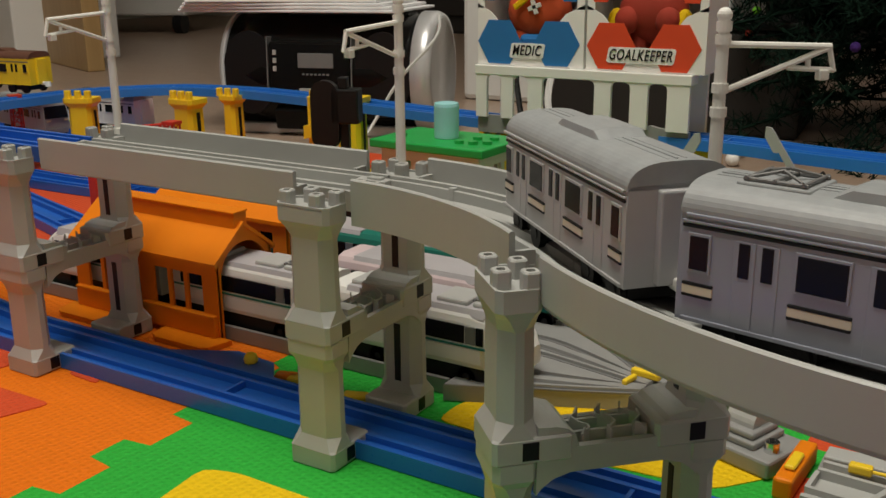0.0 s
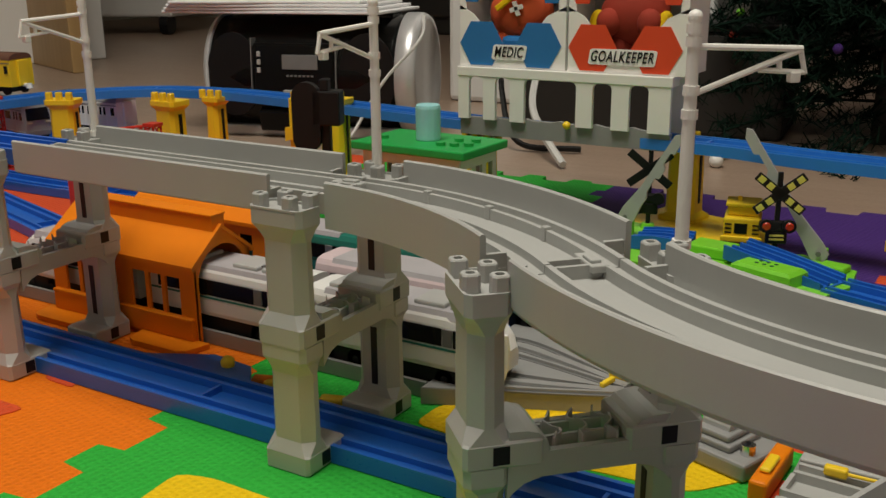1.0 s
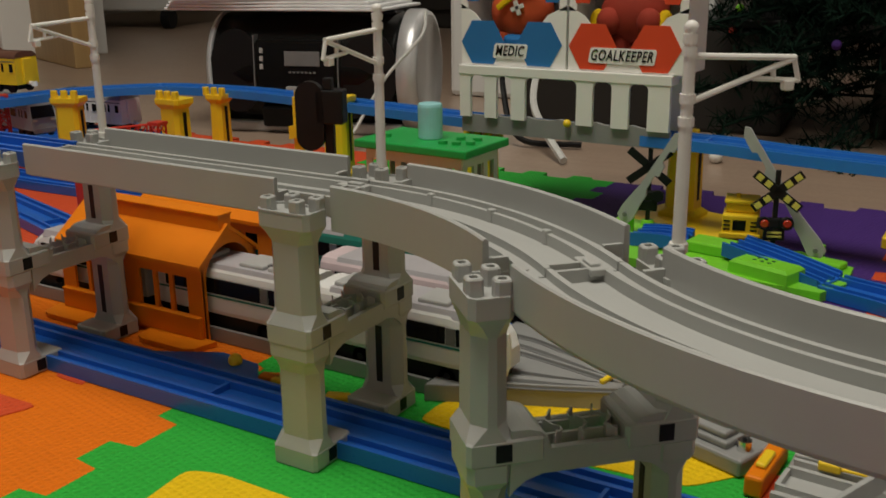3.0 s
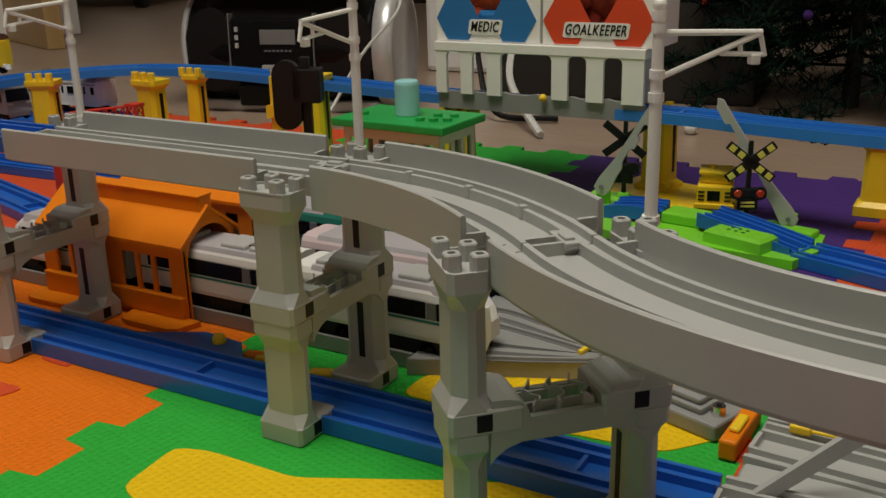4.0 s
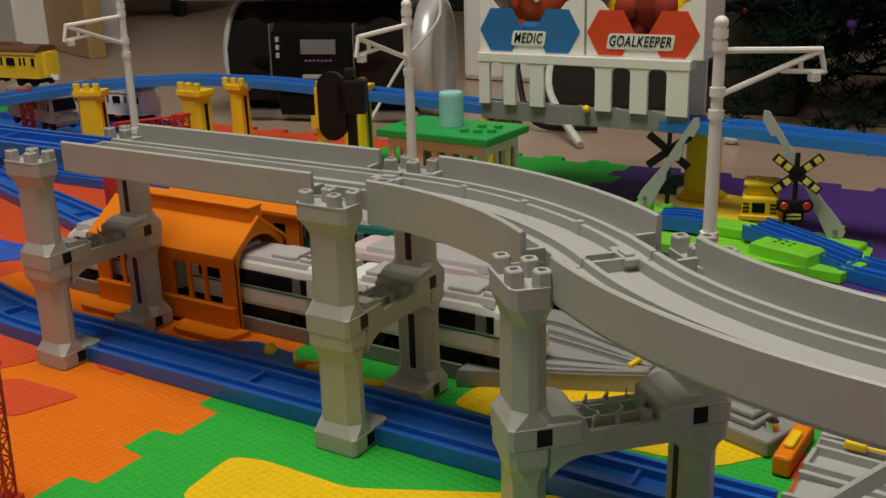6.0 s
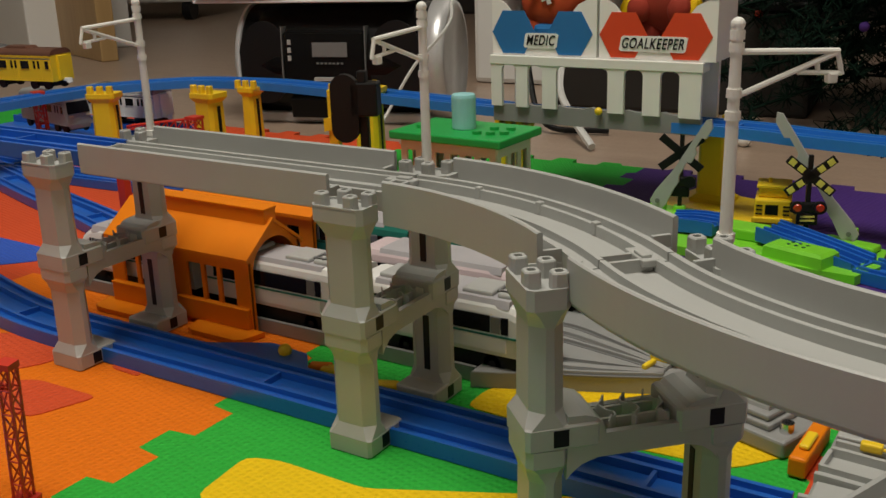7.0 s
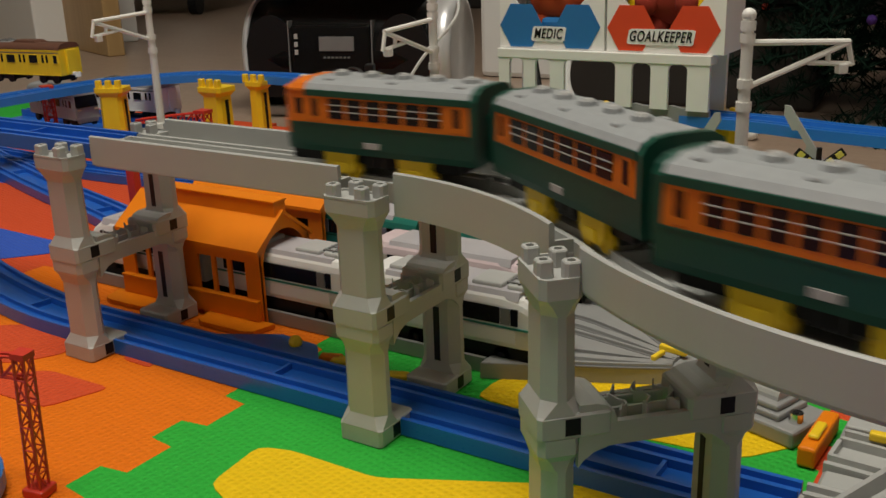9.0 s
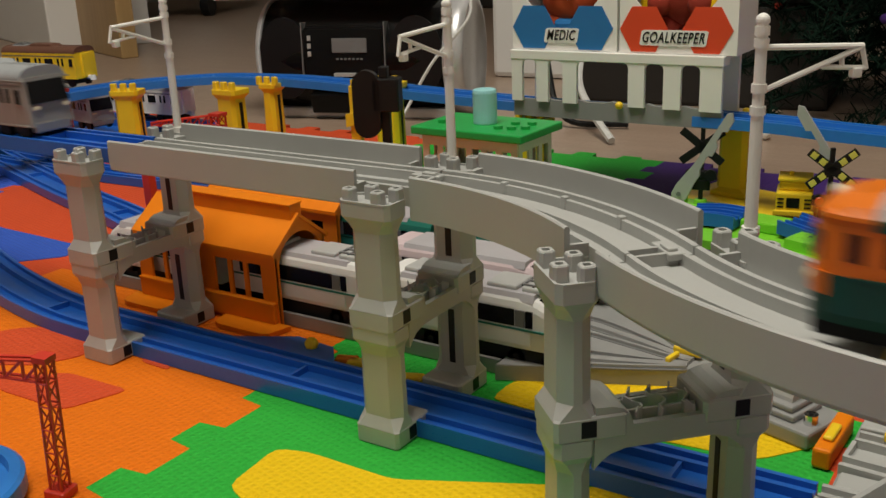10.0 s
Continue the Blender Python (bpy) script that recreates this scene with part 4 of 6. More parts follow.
def parked_train(y, x_nose, cars, body, band, label, group, z=0.0055, nose=True, units=True):
    out = []
    L = 0.062
    for k in range(cars):
        xc = x_nose - L - k * (2 * L + 0.008)
        th = thing("train_car", pose(xc, y, z), label, "toy train car", group)
        w = 0.0175
        def sec(x, k_=1.0, f=0.0, w=w):
            half = ((0.95, 0.0125), (1.0, 0.022), (0.97, 0.037), (0.92, 0.0405), (0.8, 0.0435), (0.5, 0.0447))
            ring = [(a * w, u) for a, u in half] + [(-a * w, u) for a, u in half[::-1]]
            return [(x, a * k_, 0.0125 + (u - 0.0125) * (1 - f)) for a, u in ring]
        rings = [sec(-L), sec(L)]
        tip = nose and k in (0, cars - 1)
        if tip:
            rings = [sec(-L), sec(L - 0.030), sec(L - 0.018, 0.985, 0.08), sec(L - 0.010, 0.94, 0.24), sec(L - 0.004, 0.84, 0.45), sec(L, 0.62, 0.66)]
        if nose and k and k == cars - 1:
            th.matrix_basis = pose(xc, y, z, 0, 0, 180)
        part("body", loft(bmesh.new(), rings), body, th)
        part("roof", loft(bmesh.new(), [[(x, a, u) for a, u in ((w * 0.9, 0.0405), (w * 0.78, 0.0449), (-w * 0.78, 0.0449), (-w * 0.9, 0.0405))] for x in (-L + 0.012, L - 0.021)]), LILAC, th, "lilac grey roof")
        for s in (-1, 1):
            for a, b, m, lab in ((-L + 0.012, -0.024, GLASS, "black window strip"), (-0.0235, -0.0165, GREY_D, "grey door"), (-0.016, 0.030, GLASS, "black window strip"), (0.0305, 0.0365, GREY_D, "grey door"), (0.037, 0.0415, GLASS, "black window strip")):
                part("window_band" if m is GLASS else "door", pane(bmesh.new(), a, b, 0.0262, 0.0362, s, w * 0.985, 0.0006), m, th, lab)
            part("waist_line", pane(bmesh.new(), -L + 0.004, L - 0.010, 0.0240, 0.0252, s, w * 1.0, 0.0004), band, th)
            part("side_panel", pane(bmesh.new(), -L + 0.004, L - 0.022, 0.0150, 0.0236, s, w * 0.992, 0.0004), body, th)
        tail = nose and k and k == cars - 1
        for xa, xb, m in ((-0.05, -0.018, GREY_L), (0.008, 0.028, GREY_L), (0.031, 0.046, GREY))[:0 if not units else 2 if tail else 3]:
            part("roof_unit", box(bmesh.new(), xa, xb, -0.0105, 0.0105, 0.0435, 0.0475, 0.0012), m, th)
        for dy in () if tail or not units else (-0.007, 0.0, 0.007):
            part("pantograph_rail", rod(bmesh.new(), (0.030, dy, 0.0482), (0.047, dy, 0.0482), 0.0007, 6), GREY_D, th)
        for dx in () if tail or not units else (0.031, 0.038, 0.045):
            part("pantograph_bar", rod(bmesh.new(), (dx, -0.009, 0.0482), (dx, 0.009, 0.0482), 0.0007, 6), GREY_D, th)
        if tip:
            wsc = [[(L - 0.0185, -0.0115, 0.0422), (L - 0.0185, 0.0115, 0.0422), (L - 0.0085, 0.0120, 0.0362), (L - 0.0085, -0.0120, 0.0362)]]
            wsc.append([(a - 0.003, b, c - 0.003) for a, b, c in wsc[0]])
            part("windscreen", loft(bmesh.new(), wsc), GLASS, th, "black windscreen")
            for s in (-1, 1):
                part("headlight", box(bmesh.new(), L - 0.006, L - 0.0025, s * 0.0115 - 0.0022, s * 0.0115 + 0.0022, 0.0225, 0.0255, 0.0004), BLACK, th)
        if nose and k == 0:
            part("nose_cover", loft(bmesh.new(), [[(L + a, b, z) for a, b in ((0.0004, -0.0150), (0.0004 + w2, -0.0150), (0.0004 + w2, -0.0132), (0.0004, -0.0132))] for z, w2 in ((0.0125, 0.0035), (0.020, 0.0062), (0.031, 0.0066), (0.0385, 0.0055))]), WHITE, th, "white nose cover standing open")
        part("underframe", box(bmesh.new(), -L + 0.003, L - 0.006, -0.0145, 0.0145, 0.0022, 0.0130), BLACK, th)
        for x in (-0.04, 0.04):
            bogie(th, x, BLACK, BLACK)
        out.append(th)
    return out


parked_train(0.0735, 0.0515, 3, OFFWHITE, TEAL, "white toy express train car with black windows, parked", "white express train")
parked_train(0.1225, 0.020, 1, PINK, RED, "pale pink toy express train car parked behind the white train", "pink express train", units=False)
parked_train(0.1715, 0.03, 2, TEAL, DKGREEN, "teal green toy train car parked at the back", "green train", nose=False, units=False)


def fan_pad():
    """Grey yard plate with track grooves that fan out to a point."""
    th = thing("yard_plate", Matrix.Identity(4), "grey plastic yard plate with fanning track grooves", "toy track plate")
    out = [(0.0115, 0.0470), (0.0676, 0.0712), (0.1060, 0.0876), (0.1200, 0.1000), (0.150, 0.112), (0.140, 0.140), (0.075, 0.186), (0.0115, 0.192)]
    top = 0.0098
    bm = bmesh.new()
    loft(bm, [[(x, y, 0.0) for x, y in out], [(x, y, top - 0.0006) for x, y in out], [(x * 0.99 + 0.0007, y * 0.99 + 0.001, top) for x, y in out]])
    part("plate", bm, GREY_P, th)
    # rails of the three roads, drawn together towards the point
    for k, y in enumerate((0.0625, 0.0735, 0.0845, 0.1115, 0.1225, 0.1335, 0.1605, 0.1715, 0.1825)):
        ty = 0.1015 + (k - 4) * 0.0026
        st = smooth_path([(0.0125, y, top - 0.0005), (0.038, y, top - 0.0005), (0.070, y * 0.6 + ty * 0.4, top - 0.0005), (0.108, ty, top - 0.0005)], 6)
        wide = 0.0012 if k % 3 != 1 else 0.0030
        part("groove_rib", sweep(bmesh.new(), [(-wide, 0), (-wide * 0.8, 0.0026), (wide * 0.8, 0.0026), (wide, 0)], st), GREY_P, th)
        for sd in (-1, 1):
            part("groove", sweep(bmesh.new(), [(sd * (wide + 0.0008) - 0.0007, 0), (sd * (wide + 0.0008) - 0.0007, 0.0009), (sd * (wide + 0.0008) + 0.0007, 0.0009), (sd * (wide + 0.0008) + 0.0007, 0)], st), GREY_D, th)
    part("point_lever", box(bmesh.new(), -0.003, 0.014, -0.0022, 0.0022, 0.0, 0.004, 0.001, pose(0.0985, 0.1075, 0.0115, 0, 0, -8)), YELLOW, th, "yellow point lever")
    part("point_lever", box(bmesh.new(), -0.006, 0.006, -0.0015, 0.0015, 0.0, 0.003, 0.0008, pose(0.0985, 0.0965, 0.0115, 0, 0, 80)), YELLOW, th, "yellow point lever")


fan_pad()


def motor_unit():
    th = thing("track_motor", Matrix.Identity(4), "grey plastic track motor with a dome and steel bolt", "toy track motor")
    at = pose(0.172, 0.069, 0, 0, 0, -19)
    part("base", box(bmesh.new(), -0.0190, 0.0180, -0.0155, 0.0180, 0.0, 0.009, 0.0015, at), GREY_P, th)
    step = part("housing", box(bmesh.new(), -0.0170, 0.0070, -0.0110, 0.0150, 0.009, 0.0125, 0.001, at), GREY_P, th)
    part("housing_top", box(bmesh.new(), -0.0150, 0.0045, -0.0085, 0.0135, 0.0125, 0.0160, 0.0012, at), GREY_P, step)
    part("dome", cyl(bmesh.new(), 0.0080, 0.0080, 0.015, at @ Matrix.Translation((-0.0135, 0.004, 0.016)) @ pose(0, 0, 0, 0, 90), 24), GREY_L, th, smooth=False)
    bolt = part("bolt", cyl(bmesh.new(), 0.0036, 0.0034, 0.0052, at @ Matrix.Translation((0.0122, -0.004, 0.009)), 18), CHROME, th, "shiny steel bolt")
    part("bolt_slot", cyl(bmesh.new(), 0.0012, 0.0012, 0.0004, at @ Matrix.Translation((0.0122, -0.004, 0.0142)), 8), BLACK, bolt)
    th = thing("track_lever", Matrix.Identity(4), "orange plastic switch lever with a yellow grip", "toy track lever")
    part("plate", box(bmesh.new(), 0.0, 0.0085, -0.022, 0.022, 0.0, 0.0105, 0.0015, pose(0.1900, 0.0570, 0, 0, 0, -3)), ORANGE, th)
    part("grip", box(bmesh.new(), 0.0020, 0.0070, -0.013, 0.004, 0.0105, 0.0130, 0.0012, pose(0.1900, 0.0570, 0, 0, 0, -3)), YELLOW, th, "yellow grip")


motor_unit()
track([(0.2035, 0.047, 0), (0.3, 0.04, 0), (0.45, 0.03, 0)], "grey plastic floor track with a yellow lever", GREY, "grey floor tracks")
track([(0.2, -0.0105, 0), (0.3, -0.0105, 0), (0.45, -0.0105, 0)], "grey plastic floor track joined to the blue one", GREY, "grey floor tracks")


def floor_plate():
    th = thing("grey_floor_plate", Matrix.Identity(4), "broad grey plastic plate under the grey tracks", "toy track plate")
    bm = prism(bmesh.new(), [(0.2025, -0.034), (0.47, -0.034), (0.47, 0.092), (0.2025, 0.084)], 0.0, 0.0044)
    part("slab", bm, GREY_P, th)
    for y0, y1, z in ((0.0685, 0.081, 0.0092), (0.0115, 0.0255, 0.0072)):
        part("ledge", box(bmesh.new(), 0.2040, 0.465, y0, y1, 0.0044, z, 0.0008), GREY, th, "pale grey raised ledge")


floor_plate()


def side_lever():
    th = thing("yellow_track_lever", Matrix.Identity(4), "small yellow lever lying on the grey track", "toy track lever")
    part("grip", box(bmesh.new(), 0.216, 0.226, 0.058, 0.063, 0.009, 0.0135, 0.001), YELLOW, th)
    part("stem", rod(bmesh.new(), (0.226, 0.0605, 0.011), (0.24, 0.0605, 0.011), 0.0009), YELLOW, th)


side_lever()

# ---- the back of the layout ----
for x, y, top, turn, lab in ((0.0150, 0.486, 0.083, -8, "yellow plastic pier by the level crossing"), (-0.1740, 0.450, 0.0755, 0, "yellow plastic pier beside the hut"),
                             (-0.365, 0.475, 0.096, 10, "yellow plastic pier behind the signal"), (-0.543, 0.482, 0.086, 5, "yellow plastic pier before the radio"),
                             (-0.500, 0.37, 0.098, 0, "yellow plastic pier with three knobs"), (-0.645, 0.352, 0.092, 25, "broad yellow plastic pier"),
                             (0.2030, 0.492, 0.070, 0, "yellow plastic pier near the tree")):
    yellow_pier(x, y, top, turn, lab, 0.009 if "radio" in lab else 0.014)


def arch_bridge():
    th = thing("arched_bridge_wall", pose(-0.1835, 0.4300, 0.0, 0, 0, 0), "white plastic arcade with tall openings on a dark grey base", "toy bridge")
    L, z0, z1 = 0.2010, 0.0895, 0.1367
    bm = bmesh.new()
    base = [(0, 0.0745)] + [(L * k / 12, 0.0745) for k in range(1, 13)] + [(L, z0)] + [(L * k / 24, z0 + (0.0012 if k % 4 else 0.003)) for k in range(23, 0, -1)] + [(0, z0)]
    loft(bm, [[(x, -0.002, z) for x, z in base], [(x, 0.003, z) for x, z in base]])
    part("base", bm, GREY_P, th, "grey wavy base")
    posts = [(0.0, 0.0110), (0.0260, 0.0380), (0.0530, 0.0670), (0.1170, 0.1320), (0.1495, 0.1650), (0.1820, 0.2010)]
    for a, b in posts:
        bm = bmesh.new()
        loft(bm, [[(a, y, z0), (b, y, z0), (b, y, z1 - 0.008), (a, y, z1 - 0.008)] for y in (-0.006, -0.002)])
        part("post", bm, WHITE, th)
    part("lintel", box(bmesh.new(), -0.001, L + 0.001, -0.0068, 0.012, z1 - 0.0085, z1, 0.0007), WHITE, th)
    for (a, b), (c, d) in zip(posts, posts[1:]):
        bm = bmesh.new()
        for tri in ([(b, z1 - 0.0085), (b + 0.0045, z1 - 0.0085), (b + 0.0012, z1 - 0.0100), (b, z1 - 0.0130)], [(c, z1 - 0.0085), (c, z1 - 0.0130), (c - 0.0012, z1 - 0.0100), (c - 0.0045, z1 - 0.0085)]):
            loft(bm, [[(x, y, z) for x, z in tri] for y in (-0.0058, -0.0022)])
        part("corner_brace", bm, WHITE, th)
    part("floor_strip", box(bmesh.new(), 0.0, L, 0.003, 0.045, 0.0745, 0.0775), GREY_D, th)
    part("top_shelf", box(bmesh.new(), -0.001, L + 0.001, 0.011, 0.047, z1 - 0.003, z1, 0.0005), WHITE, th)
    for a, b in (posts[0], posts[-1]):
        part("rear_post", box(bmesh.new(), a, b, 0.041, 0.047, 0.0745, z1 - 0.003), WHITE, th)
    part("yellow_pin", ball(bmesh.new(), (0.109, -0.006, 0.0905), 0.0036), YELLOW, th, "small yellow pin")


arch_bridge()


def hexagon(cx, cz, rx, rz):
    return [(cx + rx * math.cos(a), cz + rz * math.sin(a)) for a in [math.pi / 3 * k for k in range(6)]]


def toy_box(x0, word, print_mat, label, doll):
    """A printed card carton with a window cut-out above a word."""
    w, h, d, y0, z0 = 0.1045, 0.19, 0.055, 0.4285, 0.1370
    th = thing("toy_carton", pose(x0, y0, z0), label, "toy carton", "toy cartons on the bridge")
    lo, hi = 0.215 * w, 0.755 * w
    bm = box(bmesh.new(), 0, w, 0.0, 0.0012, 0, 0.0200)
    for a, b, q in ((0, lo + 0.014, lo - 0.008), (w, hi - 0.014, hi + 0.008)):
        loft(bm, [[(a, y, 0.0200), (b, y, 0.0200), (q, y, 0.046), (a, y, 0.054)] for y in (0.0, 0.0012)])
    box(bm, 0, 0.007, 0.0, 0.0012, 0.050, h)
    box(bm, w - 0.007, w, 0.0, 0.0012, 0.050, h)
    part("front_panel", bm, CARD, th)
    part("back_panel", box(bmesh.new(), 0, w, d - 0.0012, d, 0, h), GREY_L, th)
    for x in (0.0, w - 0.0012):
        part("side_panel", box(bmesh.new(), x, x + 0.0012, 0.0012, d - 0.0012, 0, h), CARD, th)
    part("bottom_panel", box(bmesh.new(), 0.0012, w - 0.0012, 0.0012, d - 0.0012, 0, 0.0012), CARD, th)
    part("top_panel", box(bmesh.new(), 0.0, w, 0.0, d, h, h + 0.0012), CARD, th)
    for cx, cz, rx, rz in ((lo, 0.0205, 0.0220, 0.0222), (hi, 0.0205, 0.0220, 0.0222), (lo - 0.010, 0.074, 0.012, 0.02), (hi + 0.012, 0.074, 0.012, 0.02)):
        o = [(min(max(a, 0.0003), w - 0.0003), max(b, 0.0006)) for a, b in hexagon(cx, cz, rx, rz)]
        bm = loft(bmesh.new(), [[(a, -0.0006, b) for a, b in o], [(a, 0.0, b) for a, b in o]])
        part("hexagon", bm, print_mat, th, "printed hexagon")
    mid, zc = (lo + hi) / 2 - (0.0 if len(word) < 7 else 0.001), 0.0135
    half = 0.0145 if len(word) < 7 else 0.0275
    slant = Matrix(((0.74, 0.2, 0, 0), (0, 1.0, 0, 0), (0, 0, 1, 0), (0, 0, 0, 1)))
    o = [(-half - 0.0030, -0.0054), (-half - 0.0012, -0.0066), (half - 0.0006, -0.0066), (half + 0.0012, -0.0054), (half + 0.0030, 0.0054), (half + 0.0012, 0.0066), (-half + 0.0006, 0.0066), (-half - 0.0012, 0.0054)]
    bm = loft(bmesh.new(), [[(mid + a, y, zc + z) for a, z in o] for y in (-0.0013, -0.0007)])
    part("word_plate", bm, CARD, th, "white slanted word plate")
    me = letters(word, 0.0128)
    bmesh.ops.transform(me, matrix=slant, verts=me.verts)
    span = max(v.co.x for v in me.verts) - min(v.co.x for v in me.verts)
    k = 2 * half / span
    bmesh.ops.transform(me, matrix=Matrix.Translation((mid, -0.0016, zc)) @ pose(0, 0, 0, 90) @ Matrix.Diagonal((k, 1, 1, 1)), verts=me.verts)
    part("word", me, BLACK, th, "black slanted capital letters")
    d_ = thing("stuffed_doll", pose(x0 + w / 2 - 0.002, y0 + d / 2, z0 + 0.0013), doll, "toy", "stuffed toys in cartons")
    bm = ball(bmesh.new(), (0, -0.003, 0.046), 0.036, (0.86, 0.5, 0.72), 20)
    ball(bm, (-0.012, -0.004, 0.018), 0.014, (0.9, 0.9, 1.2), 14)
    ball(bm, (0.012, -0.004, 0.018), 0.014, (0.9, 0.9, 1.2), 14)
    bm2 = bmesh.new()
    ball(bm2, (0, -0.002, 0.116), 0.048, (0.95, 0.48, 0.85), 20)
    if word == "MEDIC":
        part("plush", bm, PLUSH_OR, d_, smooth=True)
        part("head", bm2, PLUSH_WH, d_, smooth=True)
        part("sash", box(bmesh.new(), -0.022, 0.026, -0.0245, -0.0205, -0.0026, 0.0026, 0.001, pose(0.002, 0, 0.062, 0, -36)), F_YELLOW, d_, "yellow sash")
        for at in (pose(0.004, -0.0225, 0.050), pose(-0.028, -0.0150, 0.030)):
            bm = box(bmesh.new(), -0.0065, 0.0065, -0.001, 0.001, -0.0020, 0.0020, 0.0004, at @ pose(0, 0, 0, 0, -20))
            box(bm, -0.0020, 0.0020, -0.001, 0.001, -0.0065, 0.0065, 0.0004, at @ pose(0, 0, 0, 0, -20))
            part("cross_patch", bm, PLUSH_WH, d_, "white cross patch")
        part("bag", box(bmesh.new(), -0.012, 0.014, -0.0210, -0.008, 0.004, 0.026, 0.004), CARD_BLUE, d_, "blue cloth bag")
    else:
        part("plush", bm, PLUSH_RED, d_, smooth=True)
        part("head", bm2, PLUSH_WH, d_, smooth=True)
        for s in (-1, 1):
            part("cuff", ball(bmesh.new(), (s * 0.030, -0.012, 0.036), 0.011, (0.7, 0.8, 1.3), 14), F_YELLOW, d_, "yellow cuff", smooth=True)
            part("glove", ball(bmesh.new(), (s * 0.018, -0.018, 0.040), 0.012, (0.9, 0.6, 1.0), 14), PLUSH_RED, d_, "dark red glove", smooth=True)
    return th


toy_box(-0.1840, "MEDIC", CARD_BLUE, "white card carton with blue hexagons and a window", "stuffed toy with orange-red body and white round head")
toy_box(-0.0770, "GOALKEEPER", CARD_RED, "white card carton with red hexagons and a window", "stuffed toy with dark red body and white round head")


def hut():
    th = thing("station_hut", pose(-0.1600, 0.3345, 0, 0, 0, -2), "cream plastic hut with a flat green studded roof", "toy building")
    w, d, h = 0.0480, 0.0280, 0.0775
    for y in (-d, d):
        bm = bmesh.new()
        box(bm, -w, w, y - 0.001, y + 0.001, 0, 0.045)
        box(bm, -w, w, y - 0.001, y + 0.001, 0.068, h)
        for k in range(7):
            x = -w + 0.003 + (2 * w - 0.006) * k / 6
            box(bm, x - 0.003, x + 0.003, y - 0.001, y + 0.001, 0.0445, 0.0685)
        part("wall", bm, CREAM, th)
    for x in (-w, w):
        bm = bmesh.new()
        box(bm, x - 0.001, x + 0.001, -d, d, 0, 0.045)
        box(bm, x - 0.001, x + 0.001, -d, d, 0.068, h)
        for k in range(4):
            y = -d + 0.003 + (2 * d - 0.006) * k / 3
            box(bm, x - 0.001, x + 0.001, y - 0.003, y + 0.003, 0.0445, 0.0685)
        part("wall", bm, CREAM, th)
    part("roof", box(bmesh.new(), -w - 0.008, w + 0.008, -d - 0.008, d + 0.008, h, h + 0.007, 0.0012), GREEN, th, "green flat roof")
    for x, y in ((0.022, -0.016), (0.034, -0.014), (0.044, -0.008), (0.026, 0.006), (0.040, 0.010), (-0.038, -0.012), (-0.02, 0.02)):
        part("roof_stud", cyl(bmesh.new(), 0.004, 0.004, 0.003, Matrix.Translation((x, y, h + 0.0068)), 14), GREEN, th)
    tank = thing("water_tank", pose(-0.1612, 0.3350, h + 0.007), "pale aqua plastic cylinder on the green roof", "toy tank")
    bm = loft(bmesh.new(), [[(r * math.cos(2 * math.pi * k / 24), r * math.sin(2 * math.pi * k / 24), z) for k in range(24)] for r, z in ((0.0100, 0), (0.0104, 0.001), (0.0106, 0.027), (0.0100, 0.0295), (0.0090, 0.030))])
    part("drum", bm, AQUA, tank)


hut()


def crossing_post(x, y, turn, label, lit):
    th = thing("crossing_signal", pose(x, y, 0.007, 0, 0, turn), label, "toy crossing signal", "level crossing signals")
    part("post", box(bmesh.new(), -0.0018, 0.0018, -0.0018, 0.0018, 0, 0.068, 0.0004), BLACK, th)
    for a in (38, -38):
        m = pose(0, -0.003, 0.052, 0, a, 0)
        arm = part("cross_board", box(bmesh.new(), -0.0225, 0.0225, -0.001, 0.001, -0.0035, 0.0035, 0.0006, m), BLACK, th)
        if lit:
            for dx in (-0.018, -0.0095, 0.0095, 0.018):
                part("yellow_mark", box(bmesh.new(), dx - 0.0026, dx + 0.0026, -0.0016, -0.0009, -0.0024, 0.0024, 0.0002, m), MARK, arm, "yellow mark")
    part("lamp_board", box(bmesh.new(), -0.0135, 0.0135, -0.003, 0.0005, 0.022, 0.031, 0.002), BLACK, th)
    for dx in (-0.0085, 0.0085):
        hood = part("lamp_hood", cyl(bmesh.new(), 0.0052, 0.0052, 0.003, Matrix.Translation((dx, -0.003, 0.027)) @ pose(0, 0, 0, 90), 16), BLACK, th)
        if lit:
            part("lens", cyl(bmesh.new(), 0.0033, 0.0025, 0.001, Matrix.Translation((dx, -0.006, 0.027)) @ pose(0, 0, 0, 90), 16), RED_LENS, hood, "red lens")
    if lit:
        for zz in (0.0155, 0.0185):
            part("plate_bar", box(bmesh.new(), -0.0055, 0.0055, -0.0036, -0.0026, zz, zz + 0.0014), MARK, th)
    part("foot_board", box(bmesh.new(), -0.008, 0.008, -0.0026, 0.0005, 0.0125, 0.022, 0.001), BLACK, th)


